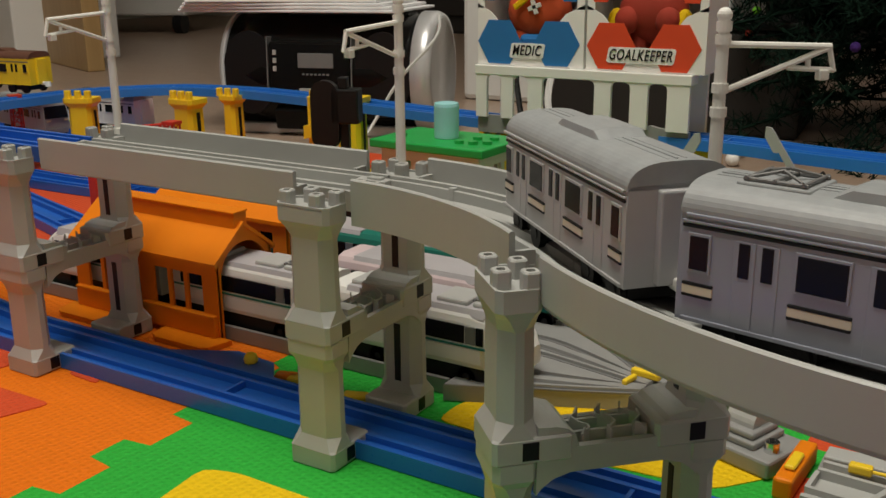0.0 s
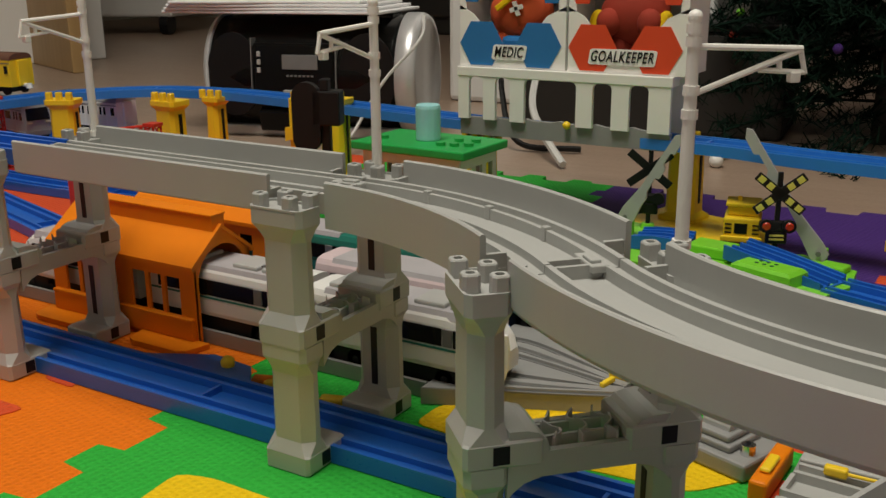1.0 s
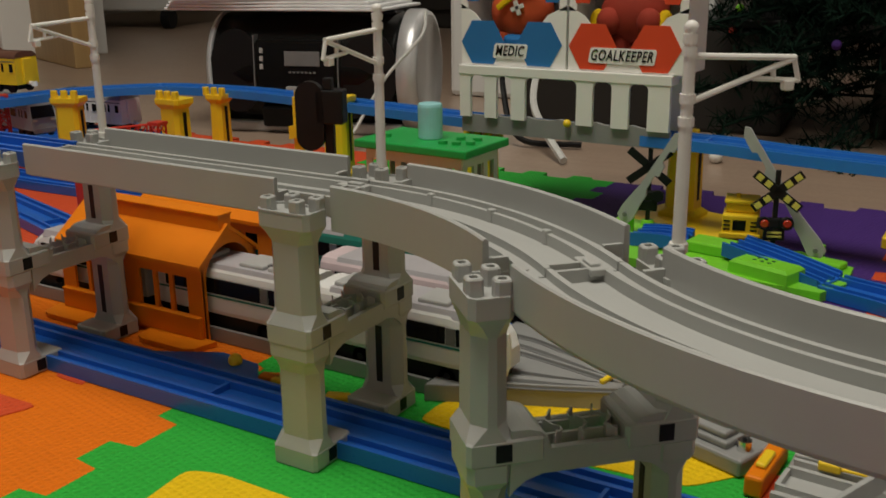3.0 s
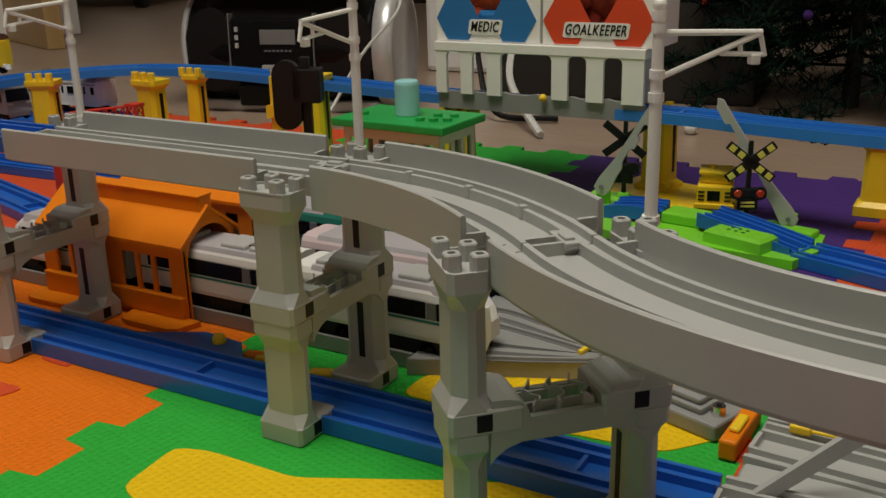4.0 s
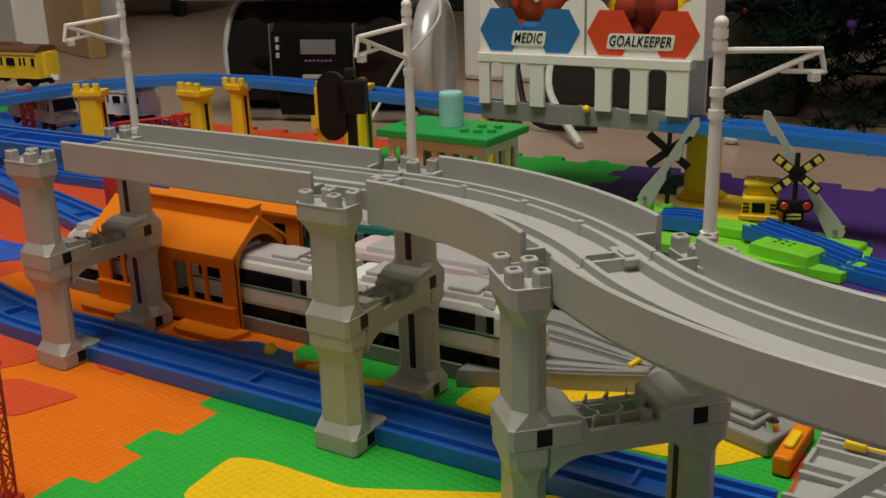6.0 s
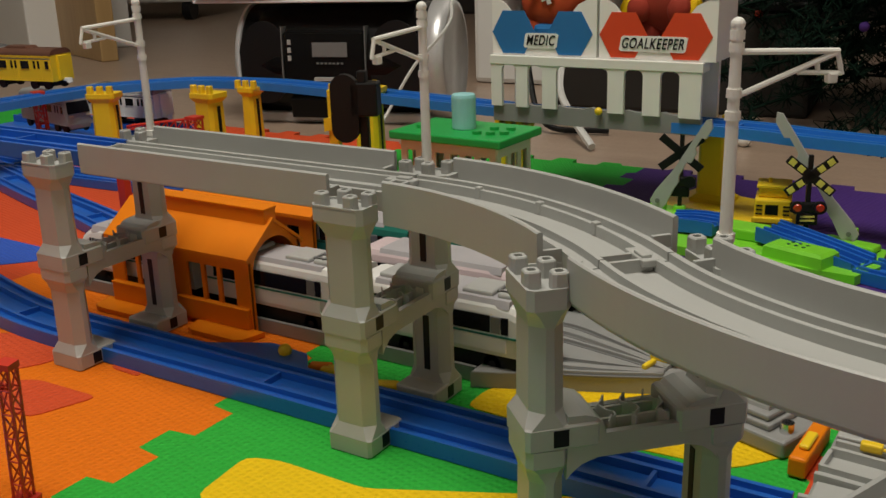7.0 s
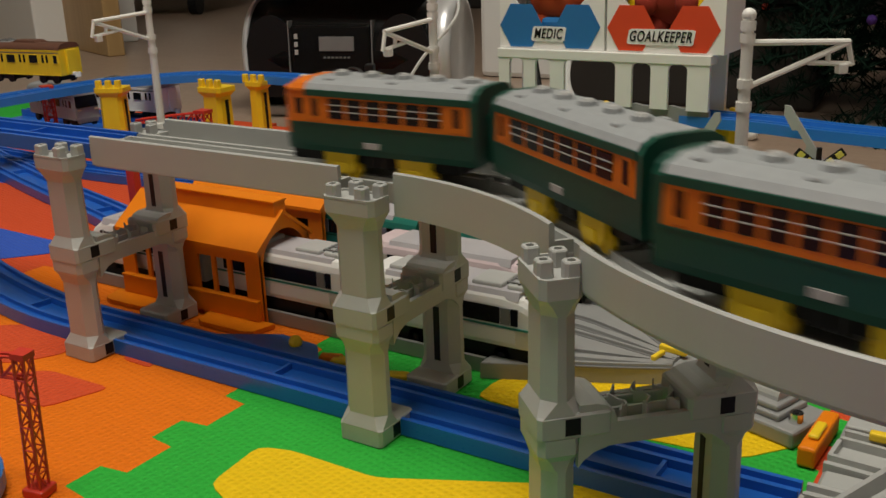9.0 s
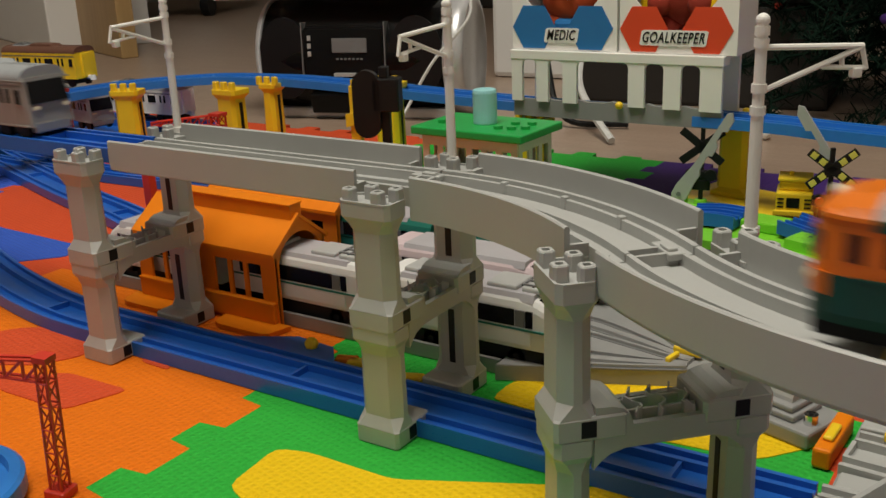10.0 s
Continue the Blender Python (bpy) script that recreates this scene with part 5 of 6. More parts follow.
def gate_arm(a, b, base, label, side=1):
    """A pale grey barrier arm from its pivot a to its tip b, with two steps on its edge."""
    th = thing("barrier_gate", Matrix.Identity(4), label, "toy barrier", "level crossing arms")
    a, b = Vector(a), Vector(b)
    d = b - a
    u = d.normalized()
    m = Matrix.Translation(a) @ Matrix(((u.x, -u.z, 0, 0), (0, 0, 1, 0), (u.z, u.x, 0, 0), (0, 0, 0, 1)))
    L = d.length
    o = [(-0.006, -0.006), (0.0, -0.0075), (0.016, -0.0060), (0.024, -0.0062), (0.028, -0.0036), (L * 0.52, -0.0028), (L * 0.54, -0.0062), (L * 0.66, -0.0058), (L * 0.69, -0.0026),
         (L * 0.82, -0.0024), (L * 0.84, -0.0060), (L * 0.97, -0.0056), (L + 0.003, -0.001), (L, 0.0022), (0.03, 0.003), (0.006, 0.0065), (-0.004, 0.006), (-0.0075, 0.0)]
    bm = loft(bmesh.new(), [[tuple(m @ Vector((p, side * q, s))) for p, q in o] for s in (-0.0014, 0.0014)])
    part("arm", bm, GREY_L, th)
    part("pivot", cyl(bmesh.new(), 0.002, 0.002, 0.001, Matrix.Translation(a + Vector((0, -0.0024, 0))) @ pose(0, 0, 0, 90), 12), GREY_D, th)
    if base:
        part("bracket", box(bmesh.new(), a.x - 0.006, a.x + 0.006, a.y + 0.0015, a.y + 0.006, 0.007, a.z + 0.004, 0.001), LIME, th)


def crossing():
    th = thing("level_crossing", Matrix.Identity(4), "lime green plastic level crossing plate with blue ramps", "toy level crossing")
    bm = bmesh.new()
    prism(bm, [(-0.03, 0.335), (0.168, 0.316), (0.180, 0.345), (0.178, 0.388), (0.155, 0.396), (0.135, 0.412), (0.085, 0.392), (0.060, 0.402), (0.030, 0.414), (0.012, 0.438), (-0.03, 0.444)], 0.0, 0.007)
    part("plate", bm, LIME, th)
    at = pose(0.1255, 0.3375, 0.007, 0, 0, -19)
    bm = loft(bmesh.new(), [[tuple(at @ Vector((a, b, z))) for a, b in ((-x, -y), (x, -y), (x, y), (-x, y))] for x, y, z in ((0.0245, 0.0125, 0.0), (0.0240, 0.0120, 0.0080), (0.0210, 0.0100, 0.0104))])
    part("block", bm, LIME, th)
    for k in range(6):
        hole = cyl(bmesh.new(), 0.0015, 0.0015, 0.0005, at @ Matrix.Translation((-0.009 + (k % 3) * 0.0062, -0.002 + (k // 3) * 0.006, 0.0102)), 8)
        part("speaker_hole", hole, DKGREEN, th)
    part("block", box(bmesh.new(), -0.017, 0.017, -0.0125, 0.0125, 0, 0.009, 0.0015, pose(0.0735, 0.3775, 0.007, 0, 0, -8)), LIME, th)
    part("block", box(bmesh.new(), -0.010, 0.010, -0.008, 0.008, 0, 0.005, 0.0015, pose(0.163, 0.380, 0.007, 0, 0, -12)), LIME, th)
    part("signal_foot", cyl(bmesh.new(), 0.0062, 0.0052, 0.0045, Matrix.Translation((0.0015, 0.4298, 0.0066)), 16), LIME, th)
    # two sloping pieces of grooved track that lead over the plate
    for pts in (((0.010, 0.378, 0.0066), (0.032, 0.3765, 0.0092), (0.054, 0.3745, 0.0092)), ((0.0925, 0.3735, 0.0106), (0.130, 0.3590, 0.0066), (0.1690, 0.3435, 0.0012))):
        st = smooth_path(pts, 5)
        bm = sweep(bmesh.new(), rail_profile(0.0148, 0.0090, 0.0066, 0.0054), st)
        part("ramp", bm, BLUE, th, "sloping blue track ramp")
        for sd in (-1, 1):
            rim = sweep(bmesh.new(), [(sd * 0.0156 - 0.0009, 0.0), (sd * 0.0156 - 0.0009, 0.0108), (sd * 0.0156 + 0.0009, 0.0108), (sd * 0.0156 + 0.0009, 0.0)], st)
            part("ramp_rim", rim, BLUE, th)
    crossing_post(0.0015, 0.4298, 10, "black crossing signal seen from behind with a cross board", False)
    crossing_post(0.1172, 0.3895, 24, "black crossing signal with yellow marked cross board and red lenses", True)
    gate_arm((0.1478, 0.4020, 0.0125), (0.0888, 0.4020, 0.1020), True, "pale grey plastic crossing arm standing up, steps along it", -1)
    gate_arm((-0.0074, 0.400, 0.0225), (0.0329, 0.400, 0.0930), True, "pale grey plastic crossing arm seen behind the viaduct")


crossing()
track([(0.1705, 0.3435, 0), (0.195, 0.3345, 0), (0.3, 0.300, 0), (0.5, 0.265, 0)], "blue plastic floor track leading to the level crossing", BLUE)


def yellow_loco():
    th = thing("yellow_loco", pose(0.0795, 0.4400, 0.0046, 0, 0, 12) @ Matrix.Diagonal((0.86, 0.86, 0.86, 1)), "small yellow toy locomotive with a dark cab window", "toy locomotive")
    part("body", box(bmesh.new(), -0.017, 0.017, -0.02, 0.02, 0.006, 0.026, 0.002), YELLOW, th)
    part("cab", box(bmesh.new(), -0.0145, 0.0145, -0.012, 0.014, 0.026, 0.036, 0.002), YELLOW, th)
    part("roof", box(bmesh.new(), -0.016, 0.016, -0.015, 0.016, 0.0355, 0.039, 0.001), YELLOW, th)
    part("window", box(bmesh.new(), -0.007, 0.005, -0.0206, -0.0198, 0.011, 0.021), GLASS, th)
    for k in range(3):
        for s in (-1, 1):
            part("grille_bar", box(bmesh.new(), s * 0.0125 - 0.003, s * 0.0125 + 0.003, -0.0207, -0.0198, 0.011 + k * 0.004, 0.0125 + k * 0.004), BLACK, th)
    part("bumper", box(bmesh.new(), -0.019, 0.019, -0.023, -0.019, 0.003, 0.0085, 0.001), YELLOW, th)
    part("horn", rod(bmesh.new(), (-0.004, 0, 0.039), (-0.004, 0, 0.043), 0.002), YELLOW, th)
    for sx in (-1, 1):
        for yy in (-0.012, 0.012):
            part("wheel", cyl(bmesh.new(), 0.006, 0.006, 0.003, Matrix.Translation((sx * 0.0145 - 0.0015, yy, 0.006)) @ pose(0, 0, 0, 0, 90), 14), BLACK, th)
    pl = thing("yellow_plate", Matrix.Identity(4), "flat yellow plastic plate under the locomotive", "toy plate")
    bm = prism(bmesh.new(), [(-0.030, 0.462), (-0.006, 0.440), (0.024, 0.4265), (0.070, 0.4215), (0.100, 0.424), (0.104, 0.462), (0.060, 0.500), (-0.012, 0.520)], 0.0, 0.0045)
    part("slab", bm, YELLOW, pl)


yellow_loco()


def signal():
    th = thing("signal_post", pose(-0.2660, 0.305, 0.0180, 0, 0, 22), "black plastic round-headed signal with a box on its back", "toy signal")
    bm = bmesh.new()
    o = [(0.0125 * math.cos(a), 0.100 + 0.0125 * math.sin(a)) for a in [math.pi * k / 10 for k in range(11)]] + [(-0.0125 + 0.0125 * (1 - math.cos(math.pi * k / 10)), 0.064 - 0.0125 * math.sin(math.pi * k / 10)) for k in range(11)]
    loft(bm, [[(x, y, z) for x, z in o] for y in (-0.004, 0.004)])
    part("head", bm, BLACK, th)
    part("box", box(bmesh.new(), 0.005, 0.030, -0.004, 0.014, 0.075, 0.105, 0.0015), BLACK, th)
    part("post", box(bmesh.new(), 0.012, 0.020, 0.0, 0.008, -0.018, 0.076, 0.001), BLACK, th)
    part("cap", box(bmesh.new(), 0.012, 0.020, -0.002, 0.008, 0.105, 0.115, 0.001), BLACK, th)
    part("base", box(bmesh.new(), -0.012, 0.03, -0.014, 0.016, -0.018, -0.012, 0.001), BLACK, th)
    y = thing("yellow_bracket", pose(-0.2870, 0.318, 0.006, 0, 0, 15), "yellow plastic post with a flag-shaped plate", "toy post")
    part("post", box(bmesh.new(), -0.007, 0.003, -0.004, 0.004, -0.006, 0.108, 0.001), YELLOW, y)
    part("knob", cyl(bmesh.new(), 0.004, 0.004, 0.005, Matrix.Translation((-0.002, 0, 0.108)), 12), YELLOW, y)
    part("plate", loft(bmesh.new(), [[(-0.010, q, 0.07), (0.014, q, 0.076), (0.014, q, 0.087), (-0.010, q, 0.082)] for q in (-0.007, -0.004)]), YELLOW, y)


signal()


def lattice_mast(x, y, z, m_extra, h, label, arm=True, w=0.011, material=RED, r=0.0011):
    """A red lattice tower with an optional lattice jib."""
    th = thing("lattice_mast", pose(x, y, z) @ m_extra, label, "toy crane mast", "red lattice masts")
    for sx in (-1, 1):
        for sy in (-1, 1):
            part("leg", rod(bmesh.new(), (sx * w / 2, sy * w / 2, 0), (sx * w / 2 * 0.9, sy * w / 2 * 0.9, h), r, 6), material, th)
    n = max(3, int(h / 0.011))
    for k in range(n):
        z0, z1 = h * k / n, h * (k + 1) / n
        for sx, sy, tx, ty in ((-1, -1, 1, -1), (1, -1, 1, 1), (1, 1, -1, 1), (-1, 1, -1, -1)):
            p, q = ((sx, sy), (tx, ty)) if k % 2 else ((tx, ty), (sx, sy))
            bm = rod(bmesh.new(), (p[0] * w / 2, p[1] * w / 2, z0), (q[0] * w / 2, q[1] * w / 2, z1), r * 0.65, 5)
            rod(bm, (sx * w / 2, sy * w / 2, z1), (tx * w / 2, ty * w / 2, z1), r * 0.65, 5)
            part("brace", bm, material, th)
    part("base", box(bmesh.new(), -w * 0.9, w * 0.9, -w * 0.9, w * 0.9, -0.0005, 0.004, 0.0008), material, th)
    part("head", box(bmesh.new(), -w * 0.6, w * 0.6, -w * 0.6, w * 0.6, h - 0.002, h + 0.001), material, th)
    if arm:
        bm = bmesh.new()
        for zz in (-0.001, -0.012):
            for sy in (-1, 1):
                rod(bm, (0, sy * w * 0.3, h + zz), (-0.085, sy * w * 0.3, h + zz - 0.012 if zz > -0.005 else h - 0.016), 0.0009, 6)
        for k in range(8):
            xa, xb = -0.085 * k / 8, -0.085 * (k + 1) / 8
            rod(bm, (xa, -w * 0.3, h - 0.001 + xa * 0.14), (xb, -w * 0.3, h - 0.0125 + xb * 0.03), 0.0008, 5)
            rod(bm, (xb, -w * 0.3, h - 0.0125 + xb * 0.03), (xb, -w * 0.3, h - 0.001 + xb * 0.14), 0.0008, 5)
        part("jib", bm, material, th)
    return th


lattice_mast(-0.1075, -0.1575, 0.0005, pose(0, 0, 0, 0, 4, 0) @ pose(0, 0, 0, 0, 0, 15), 0.072, "red plastic lattice mast with a jib on the orange mat", w=0.0062, r=0.0007)
lattice_mast(-0.430, 0.28, 0.0, pose(0, 0, 0, 0, 0, 5), 0.085, "red plastic lattice mast behind the viaduct")
lattice_mast(-0.733, 0.33, 0.0, pose(0, 0, 0, 0, 0, -20), 0.085, "red plastic lattice mast beside the high track")


def turntable():
    th = thing("blue_disc", pose(-0.153, -0.199, 0.0), "light blue round plastic plate on the mat", "toy turntable")
    bm = loft(bmesh.new(), [[(r * math.cos(2 * math.pi * k / 40), r * math.sin(2 * math.pi * k / 40), z) for k in range(40)] for r, z in ((0.044, 0), (0.046, 0.003), (0.046, 0.011), (0.044, 0.0125), (0.039, 0.0125), (0.038, 0.008))])
    part("disc", bm, BLUE_L, th)


turntable()


def small_bits():
    th = thing("red_post", pose(-0.430, 0.187, 0.0), "small red plastic post with holes", "toy post")
    bm = box(bmesh.new(), -0.005, 0.005, -0.004, 0.004, 0, 0.072, 0.001)
    part("post", bm, RED, th)
    th = thing("yellow_pin", pose(-0.1000, 0.018, 0.0), "small yellow round-headed pin by the shed", "toy pin")
    bm = rod(bmesh.new(), (0, 0, 0), (0, 0, 0.008), 0.002)
    ball(bm, (0, 0, 0.011), 0.0042)
    part("pin", bm, YELLOW, th)
    th = thing("blue_point_plate", Matrix.Identity(4), "blue plastic point motor plate beside the track", "toy track part")
    part("plate", prism(bmesh.new(), [(-0.155, 0.0085), (-0.075, 0.0085), (-0.088, 0.024), (-0.118, 0.027)], 0, 0.009), BLUE, th)
    for x, y, m, lab in ((-0.075, 0.020, ORANGE, "orange"), (-0.066, 0.020, YELLOW, "yellow"), (-0.026, 0.018, YELLOW, "yellow")):
        t2 = thing("track_clip", pose(x, y, 0, 0, 0, 20), f"small {lab} plastic track clip on the mat", "toy track clip")
        part("clip", box(bmesh.new(), -0.007, 0.007, -0.004, 0.004, 0, 0.007, 0.0015), m, t2)
    th = thing("white_ball", pose(-0.045, 0.80, -0.0122), "small white ball on the floor", "ball")
    part("shell", ball(bmesh.new(), (0, 0, 0.0085), 0.0085), WHITE, th, smooth=True)


small_bits()


def floor_trains():
    """Trains standing at the back, left of the radio."""
    a = silver_car("train_car", "white toy commuter train car standing at the back", WHITE, 0, "trains at the back", False)
    a.matrix_basis = pose(-0.742, 0.468, 0.026, 0, 0, 4)
    b = silver_car("train_car", "worn olive grey toy train car standing at the back", GREY, 1, "trains at the back", False)
    b.matrix_basis = pose(-0.80, 0.40, 0.026, 0, 0, -10)
    c = silver_car("train_car", "yellow toy underground train car with a brown roof", YELLOW, 0, "yellow train on the elevated track", False)
    c.matrix_basis = pose(-0.795, 0.363, 0.0815 + 0.002, 0, 0, 8)
    for ch in c.children:
        if ch.name.startswith(("roof", "air")):
            ch.data.materials[0] = mat("brown_roof", (0.12, 0.05, 0.03), 0.5) if "brown_roof" not in bpy.data.materials else bpy.data.materials["brown_roof"]
    track([(-0.95, 0.46, 0.0168), (-0.8, 0.465, 0.0168), (-0.63, 0.472, 0.0168)], "blue plastic track under the parked trains at the back")
    t = thing("track_riser", Matrix.Identity(4), "low blue plastic riser under the back track", "toy track riser")
    part("plate", box(bmesh.new(), -0.95, -0.63, 0.38, 0.505, 0, 0.0166), BLUE, t)


floor_trains()

# ---- the room's far side ----


def radio():
    th = thing("portable_radio", pose(-0.624, 0.780, -0.012, 0, 0, 17), "black portable CD radio with silver end caps on the floor", "radio")
    W, r = 0.136, 0.090
    def ring(x, k, sy=0.85):
        return [(x, -r * k * sy * math.cos(a), 0.086 + r * 0.93 * k * math.sin(a)) for a in [2 * math.pi * q / 36 for q in range(36)]]
    part("body", loft(bmesh.new(), [ring(-W, 0.97), ring(-W * 0.6, 1.0), ring(W * 0.6, 1.0), ring(W, 0.97)]), RADIO_BK, th, "glossy black rounded body", smooth=True)
    for s in (-1, 1):
        g = 0.020 if s > 0 else 0.001
        part("end_cap", loft(bmesh.new(), [ring(s * W, 1.0), ring(s * (W + 0.001), 1.03), ring(s * (W + g), 1.03), ring(s * (W + g + 0.008), 0.98), ring(s * (W + g + 0.009), 0.9), ring(s * (W + g + 0.006), 0.86)]), RADIO_SV, th, "silver end cap", smooth=True)
        part("speaker_grille", loft(bmesh.new(), [[(s * 0.098 + 0.040 * math.cos(a), y, 0.09 + 0.058 * math.sin(a)) for a in [2 * math.pi * q / 28 for q in range(28)]] for y in (-0.071, -0.0755)]), BLACK, th)
    part("foot_band", box(bmesh.new(), -W, W, -0.052, 0.05, 0.0, 0.016, 0.004), RADIO_SV, th, "silver foot band")
    part("display_panel", box(bmesh.new(), -0.068, 0.052, -0.0835, -0.066, 0.060, 0.130, 0.004, pose(0, 0.001, 0, -3)), RADIO_BK, th)
    part("display", box(bmesh.new(), -0.024, 0.028, -0.0850, -0.0825, 0.094, 0.114, 0.0006, pose(0, 0.001, 0, -3)), GREY_D, th, "grey display window")
    for k in range(7):
        part("button", box(bmesh.new(), -0.018 + k * 0.006, -0.0145 + k * 0.006, -0.0850, -0.082, 0.084, 0.0865, 0.0004, pose(0, 0.001, 0, -3)), GREY_D, th)
    for k in range(3):
        part("mark_bar", box(bmesh.new(), -0.061, -0.056, -0.0852, -0.082, 0.089 + k * 0.011, 0.096 + k * 0.011, 0.0003, pose(0, 0.001, 0, -3)), GREY_L, th)
    for x in (-0.070, 0.054):
        part("panel_seam", box(bmesh.new(), x - 0.0008, x + 0.0008, -0.0842, -0.066, 0.050, 0.136, 0.0003, pose(0, 0.001, 0, -3)), GREY_D, th)
    part("tape_door", box(bmesh.new(), -0.066, 0.050, -0.0800, -0.060, 0.024, 0.054, 0.003, pose(0, 0.016, 0, 10)), RADIO_BK, th)
    part("brand_bar", box(bmesh.new(), -0.020, 0.014, -0.0865, -0.0735, 0.0660, 0.0705), GREY_L, th, "pale lettering bar")
    part("aerial", rod(bmesh.new(), (0.055, 0.0, 0.165), (-0.02, 0.01, 0.30), 0.0022), CHROME, th, "telescopic aerial")
    part("handle_rest", box(bmesh.new(), -0.06, 0.12, -0.02, 0.03, 0.16, 0.172, 0.004), RADIO_BK, th)
    mg = thing("folded_newspapers", pose(-0.650, 0.780, 0.1605, 0, 0, 14), "pile of folded newspapers on the radio", "newspaper")
    for k in range(4):
        part("sheet", box(bmesh.new(), -0.178 + 0.004 * k, 0.150 - 0.012 * k, -0.085, 0.085, 0.0045 * k, 0.0045 * k + 0.004, 0.0012, pose(0, 0, 0, 0, 0, 1.5 * k)), PAPER, mg)


radio()


def cable(points, r, label, material=CABLE):
    th = thing("cable", Matrix.Identity(4), label, "cable")
    st = smooth_path(points, 8)
    part("cord", tube(bmesh.new(), [p[:3] for p in st], r, 6), material, th)


cable([(-0.43, 0.76, 0.16), (-0.425, 0.74, 0.13), (-0.455, 0.70, 0.08), (-0.475, 0.66, 0.02), (-0.46, 0.60, -0.008), (-0.38, 0.56, -0.008)], 0.0022, "thin white cable hanging from the radio")
cable([(-0.36, 0.85, 0.11), (-0.335, 0.80, 0.06), (-0.30, 0.78, 0.0), (-0.22, 0.80, -0.006)], 0.004, "black power cable beside the radio", BLACK)
cable([(-0.32, 0.90, 0.12), (-0.30, 0.82, 0.05), (-0.25, 0.75, 0.02), (-0.2, 0.7, -0.006)], 0.005, "thick white cable beside the radio")


def far_furniture():
    th = thing("white_appliance", pose(-0.33, 1.22, -0.012, 0, 0, 4), "tall white appliance panel behind the radio", "appliance")
    part("body", box(bmesh.new(), -0.30, 0.16, -0.05, 0.25, 0.0, 1.1, 0.01), OFFWHITE, th)
    th = thing("wooden_post", pose(-1.735, 1.205, -0.012, 0, 0, -21), "upright pine board standing against the wall", "wooden board")
    part("board", box(bmesh.new(), -0.16, 0.15, -0.02, 0.02, 0, 1.2, 0.003), POST_WOOD, th)
    th = thing("white_cabinet_door", pose(-2.03, 1.28, -0.012, 0, 0, -21), "plain white cabinet side at the room's edge", "cabinet")
    part("panel", box(bmesh.new(), -0.6, 0.155, -0.06, 0.2, 0.0, 1.2, 0.005), OFFWHITE, th)
    th = thing("white_storage_cart", pose(-2.52, 2.12, -0.012, 0, 0, 20), "white storage unit on black castors in shadow", "storage unit")
    part("body", box(bmesh.new(), -0.45, 0.22, -0.1, 0.3, 0.06, 0.9, 0.01), OFFWHITE, th)
    for x in (-0.40, 0.17):
        part("castor", cyl(bmesh.new(), 0.035, 0.035, 0.03, Matrix.Translation((x, -0.07, 0.035)) @ pose(0, 0, 0, 0, 90), 18), BLACK, th)
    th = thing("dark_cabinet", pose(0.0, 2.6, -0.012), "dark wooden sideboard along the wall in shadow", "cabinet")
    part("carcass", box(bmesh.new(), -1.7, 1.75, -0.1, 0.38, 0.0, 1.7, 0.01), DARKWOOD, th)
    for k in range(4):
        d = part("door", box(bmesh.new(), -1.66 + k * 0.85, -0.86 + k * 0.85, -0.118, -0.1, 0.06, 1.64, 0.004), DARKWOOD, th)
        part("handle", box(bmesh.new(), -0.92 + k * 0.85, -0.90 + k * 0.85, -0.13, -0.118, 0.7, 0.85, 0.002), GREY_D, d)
    # Added block that stands in for the dark wall at the right.
    th = thing("dark_backdrop_block", pose(0.62, 1.35, -0.012, 0, 0, -10), "dark brown block added to fill the dark right background", "furniture")
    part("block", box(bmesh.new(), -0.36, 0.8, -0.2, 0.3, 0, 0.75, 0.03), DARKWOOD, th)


far_furniture()


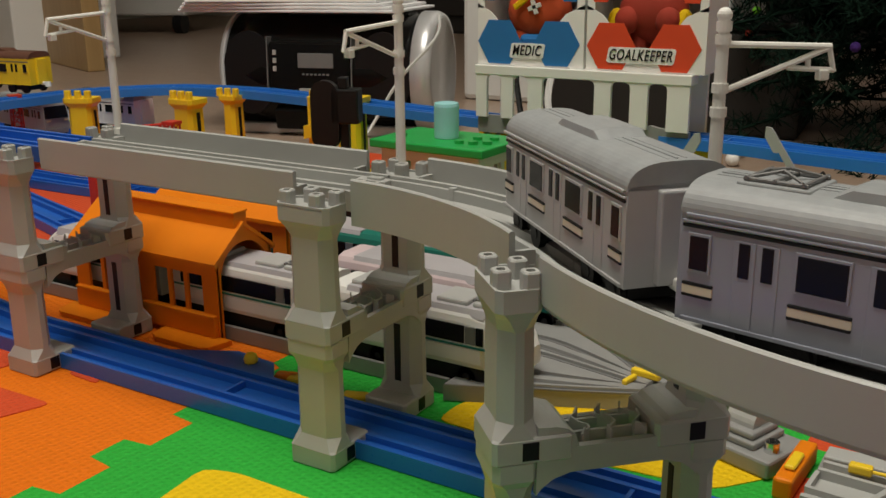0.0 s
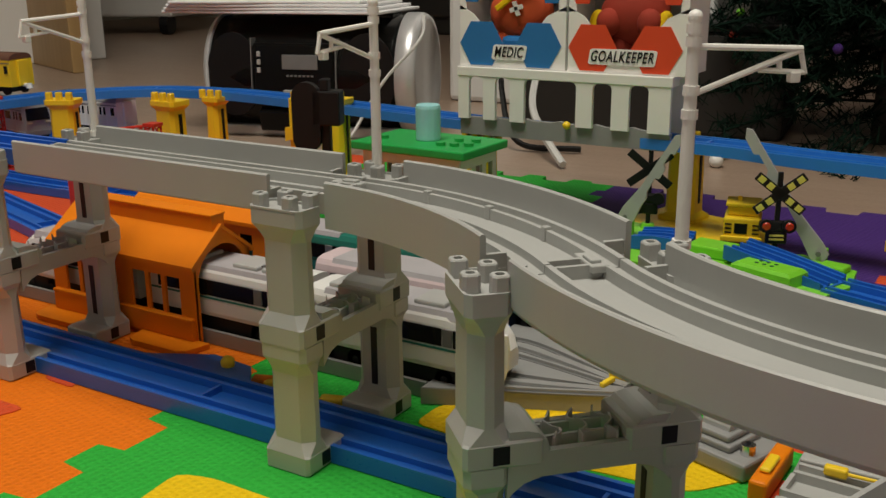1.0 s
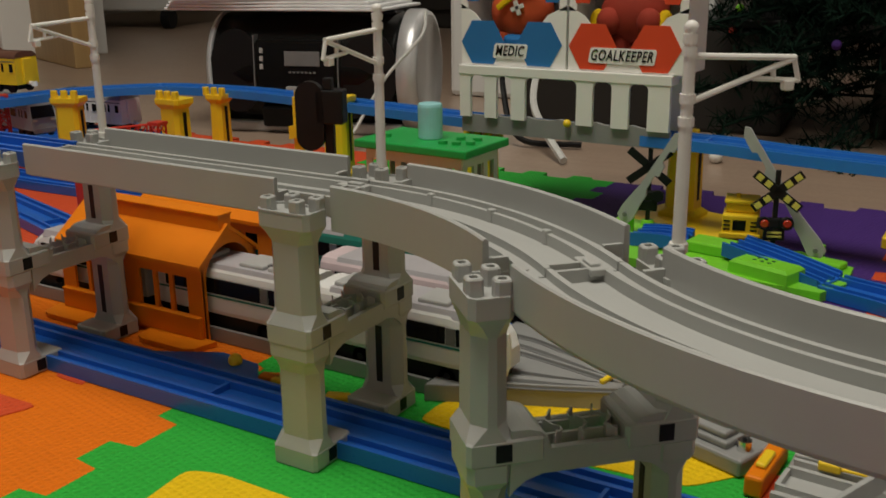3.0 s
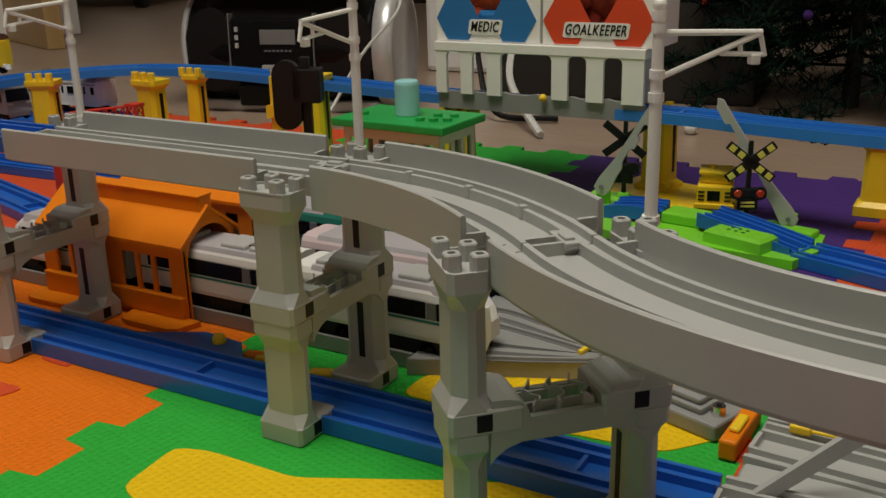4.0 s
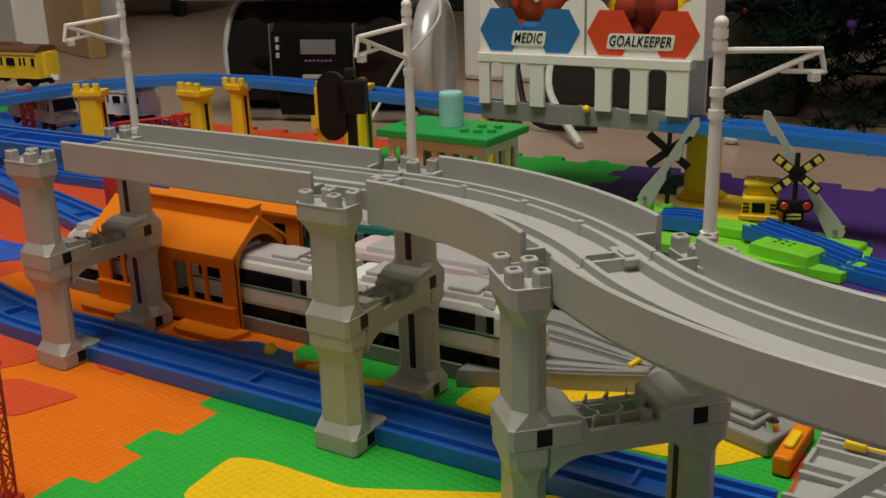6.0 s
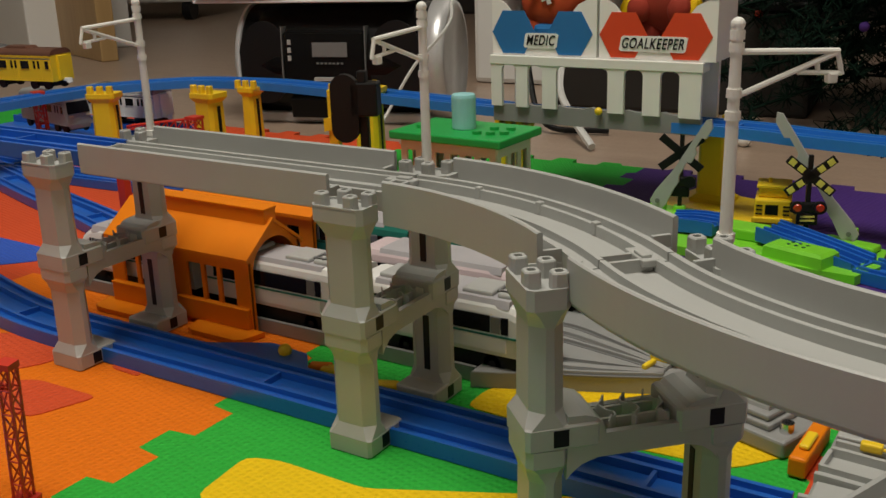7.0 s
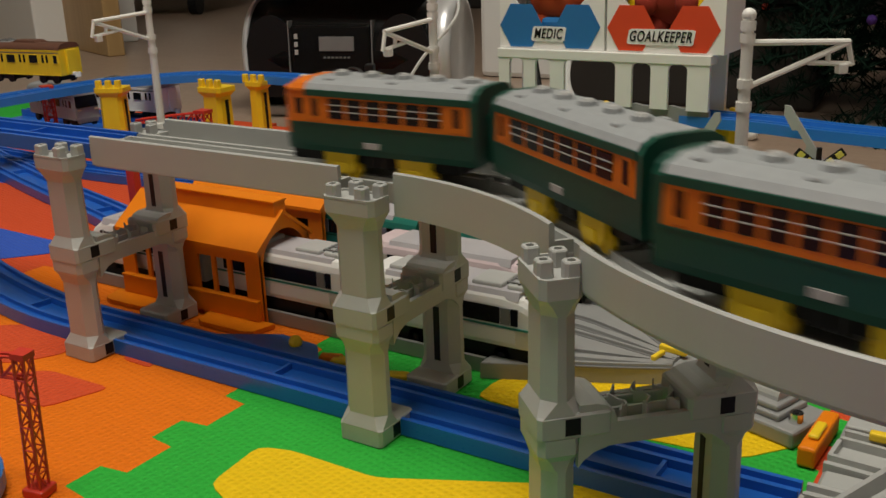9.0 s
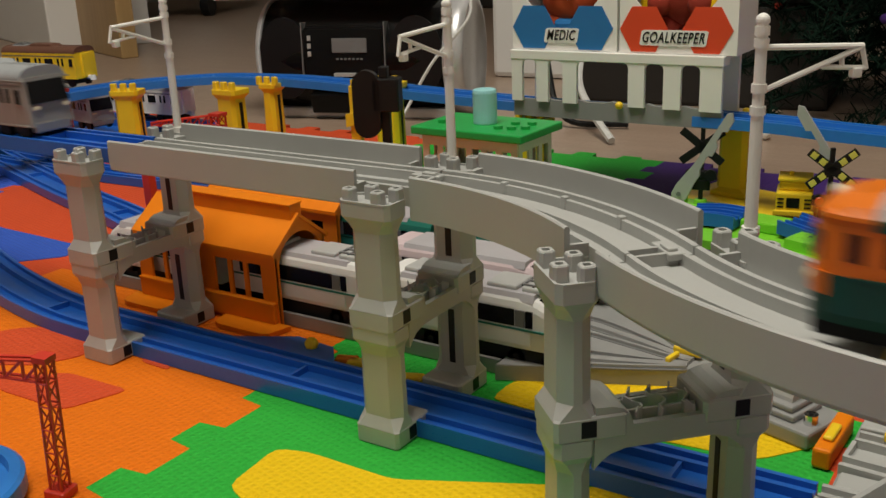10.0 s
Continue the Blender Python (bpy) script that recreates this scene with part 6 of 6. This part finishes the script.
def extras():
    # Added box: it gives the arcade's openings their dark background.
    th = thing("dark_backing_box", pose(-0.165, 0.99, -0.012, 0, 0, 6), "dark brown box added to darken the arcade's openings", "crate")
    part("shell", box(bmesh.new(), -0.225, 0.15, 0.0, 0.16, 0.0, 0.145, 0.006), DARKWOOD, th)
    part("label", box(bmesh.new(), -0.205, -0.135, -0.0012, -0.0002, 0.075, 0.135), CARD, th, "white paper label")
    part("lid", box(bmesh.new(), -0.230, 0.155, -0.005, 0.165, 0.145, 0.158, 0.004), BLACK, th)
    th = thing("grey_ramp_side", Matrix.Identity(4), "pale grey plastic ramp side rising beside the track", "toy ramp")
    a, b = Vector((0.2120, -0.0010, 0.004)), Vector((0.3000, 0.0460, 0.080))
    n = Vector((-(b - a).y, (b - a).x, 0)).normalized() * 0.0016
    bm = loft(bmesh.new(), [[tuple(p + n + Vector((0, 0, 0.004))), tuple(p - n + Vector((0, 0, 0.004))), tuple(p - n - Vector((0, 0, h))), tuple(p + n - Vector((0, 0, h)))] for p, h in ((a, 0.0035), (b, 0.009))])
    part("web", bm, GREY_L, th)
    part("post", rod(bmesh.new(), (b.x - 0.004, b.y - 0.002, 0.0), (b.x - 0.004, b.y - 0.002, 0.072), 0.003), GREY_L, th)


extras()


def tree():
    """An artificial fir with drooping needle sprays, dark, with a few ornaments."""
    th = thing("artificial_fir", pose(0.10, 1.06, -0.012), "dark green artificial fir with small ornaments", "christmas tree")
    part("trunk", rod(bmesh.new(), (0, 0, 0), (0, 0, 0.75), 0.012, 10, 0.005), DARKWOOD, th)
    rng = random.Random(4)
    me = bmesh.new()
    for k in range(170):
        z = 0.05 + 0.67 * (k / 170) ** 0.9
        reach = (0.25 * (1 - z / 0.85) + 0.03) * rng.uniform(0.75, 1.12)
        a = k * 2.4 + rng.uniform(-0.3, 0.3)
        tip = Vector((reach * math.cos(a), reach * math.sin(a), z - 0.05 + rng.uniform(-0.02, 0.03)))
        root = Vector((0, 0, z))
        rod(me, root, tip, 0.0022, 4)
        for j in range(8):
            p0 = root.lerp(tip, 0.25 + 0.75 * j / 7)
            side = Vector((-math.sin(a), math.cos(a), rng.uniform(-0.5, 0.3))) * (1 if j % 2 else -1) + Vector((math.cos(a), math.sin(a), 0)) * 0.7
            p1 = p0 + side.normalized() * rng.uniform(0.03, 0.07)
            for q in range(46):
                p = p0.lerp(p1, rng.uniform(0.0, 1.0))
                d = Vector((rng.uniform(-1, 1), rng.uniform(-1, 1), rng.uniform(-0.8, 0.9))).normalized() * rng.uniform(0.012, 0.026)
                s = d.cross(Vector((rng.uniform(-1, 1), rng.uniform(-1, 1), 1))).normalized() * 0.0013
                me.faces.new([me.verts.new(v) for v in (p + s, p - s, p + d - s * 0.4, p + d + s * 0.4)])
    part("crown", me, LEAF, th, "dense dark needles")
    rng = random.Random(9)
    for k in range(6):
        a, z = rng.uniform(3.4, 5.9), rng.uniform(0.08, 0.32)
        reach = 0.25 * (1 - z / 0.85)
        m = (F_PURPLE, DKGREEN, LIME, F_PURPLE, GREY_L, RED)[k]
        part("ornament", ball(bmesh.new(), (reach * math.cos(a), reach * math.sin(a), z - 0.03), 0.006), m, th, smooth=True)


tree()
motions()
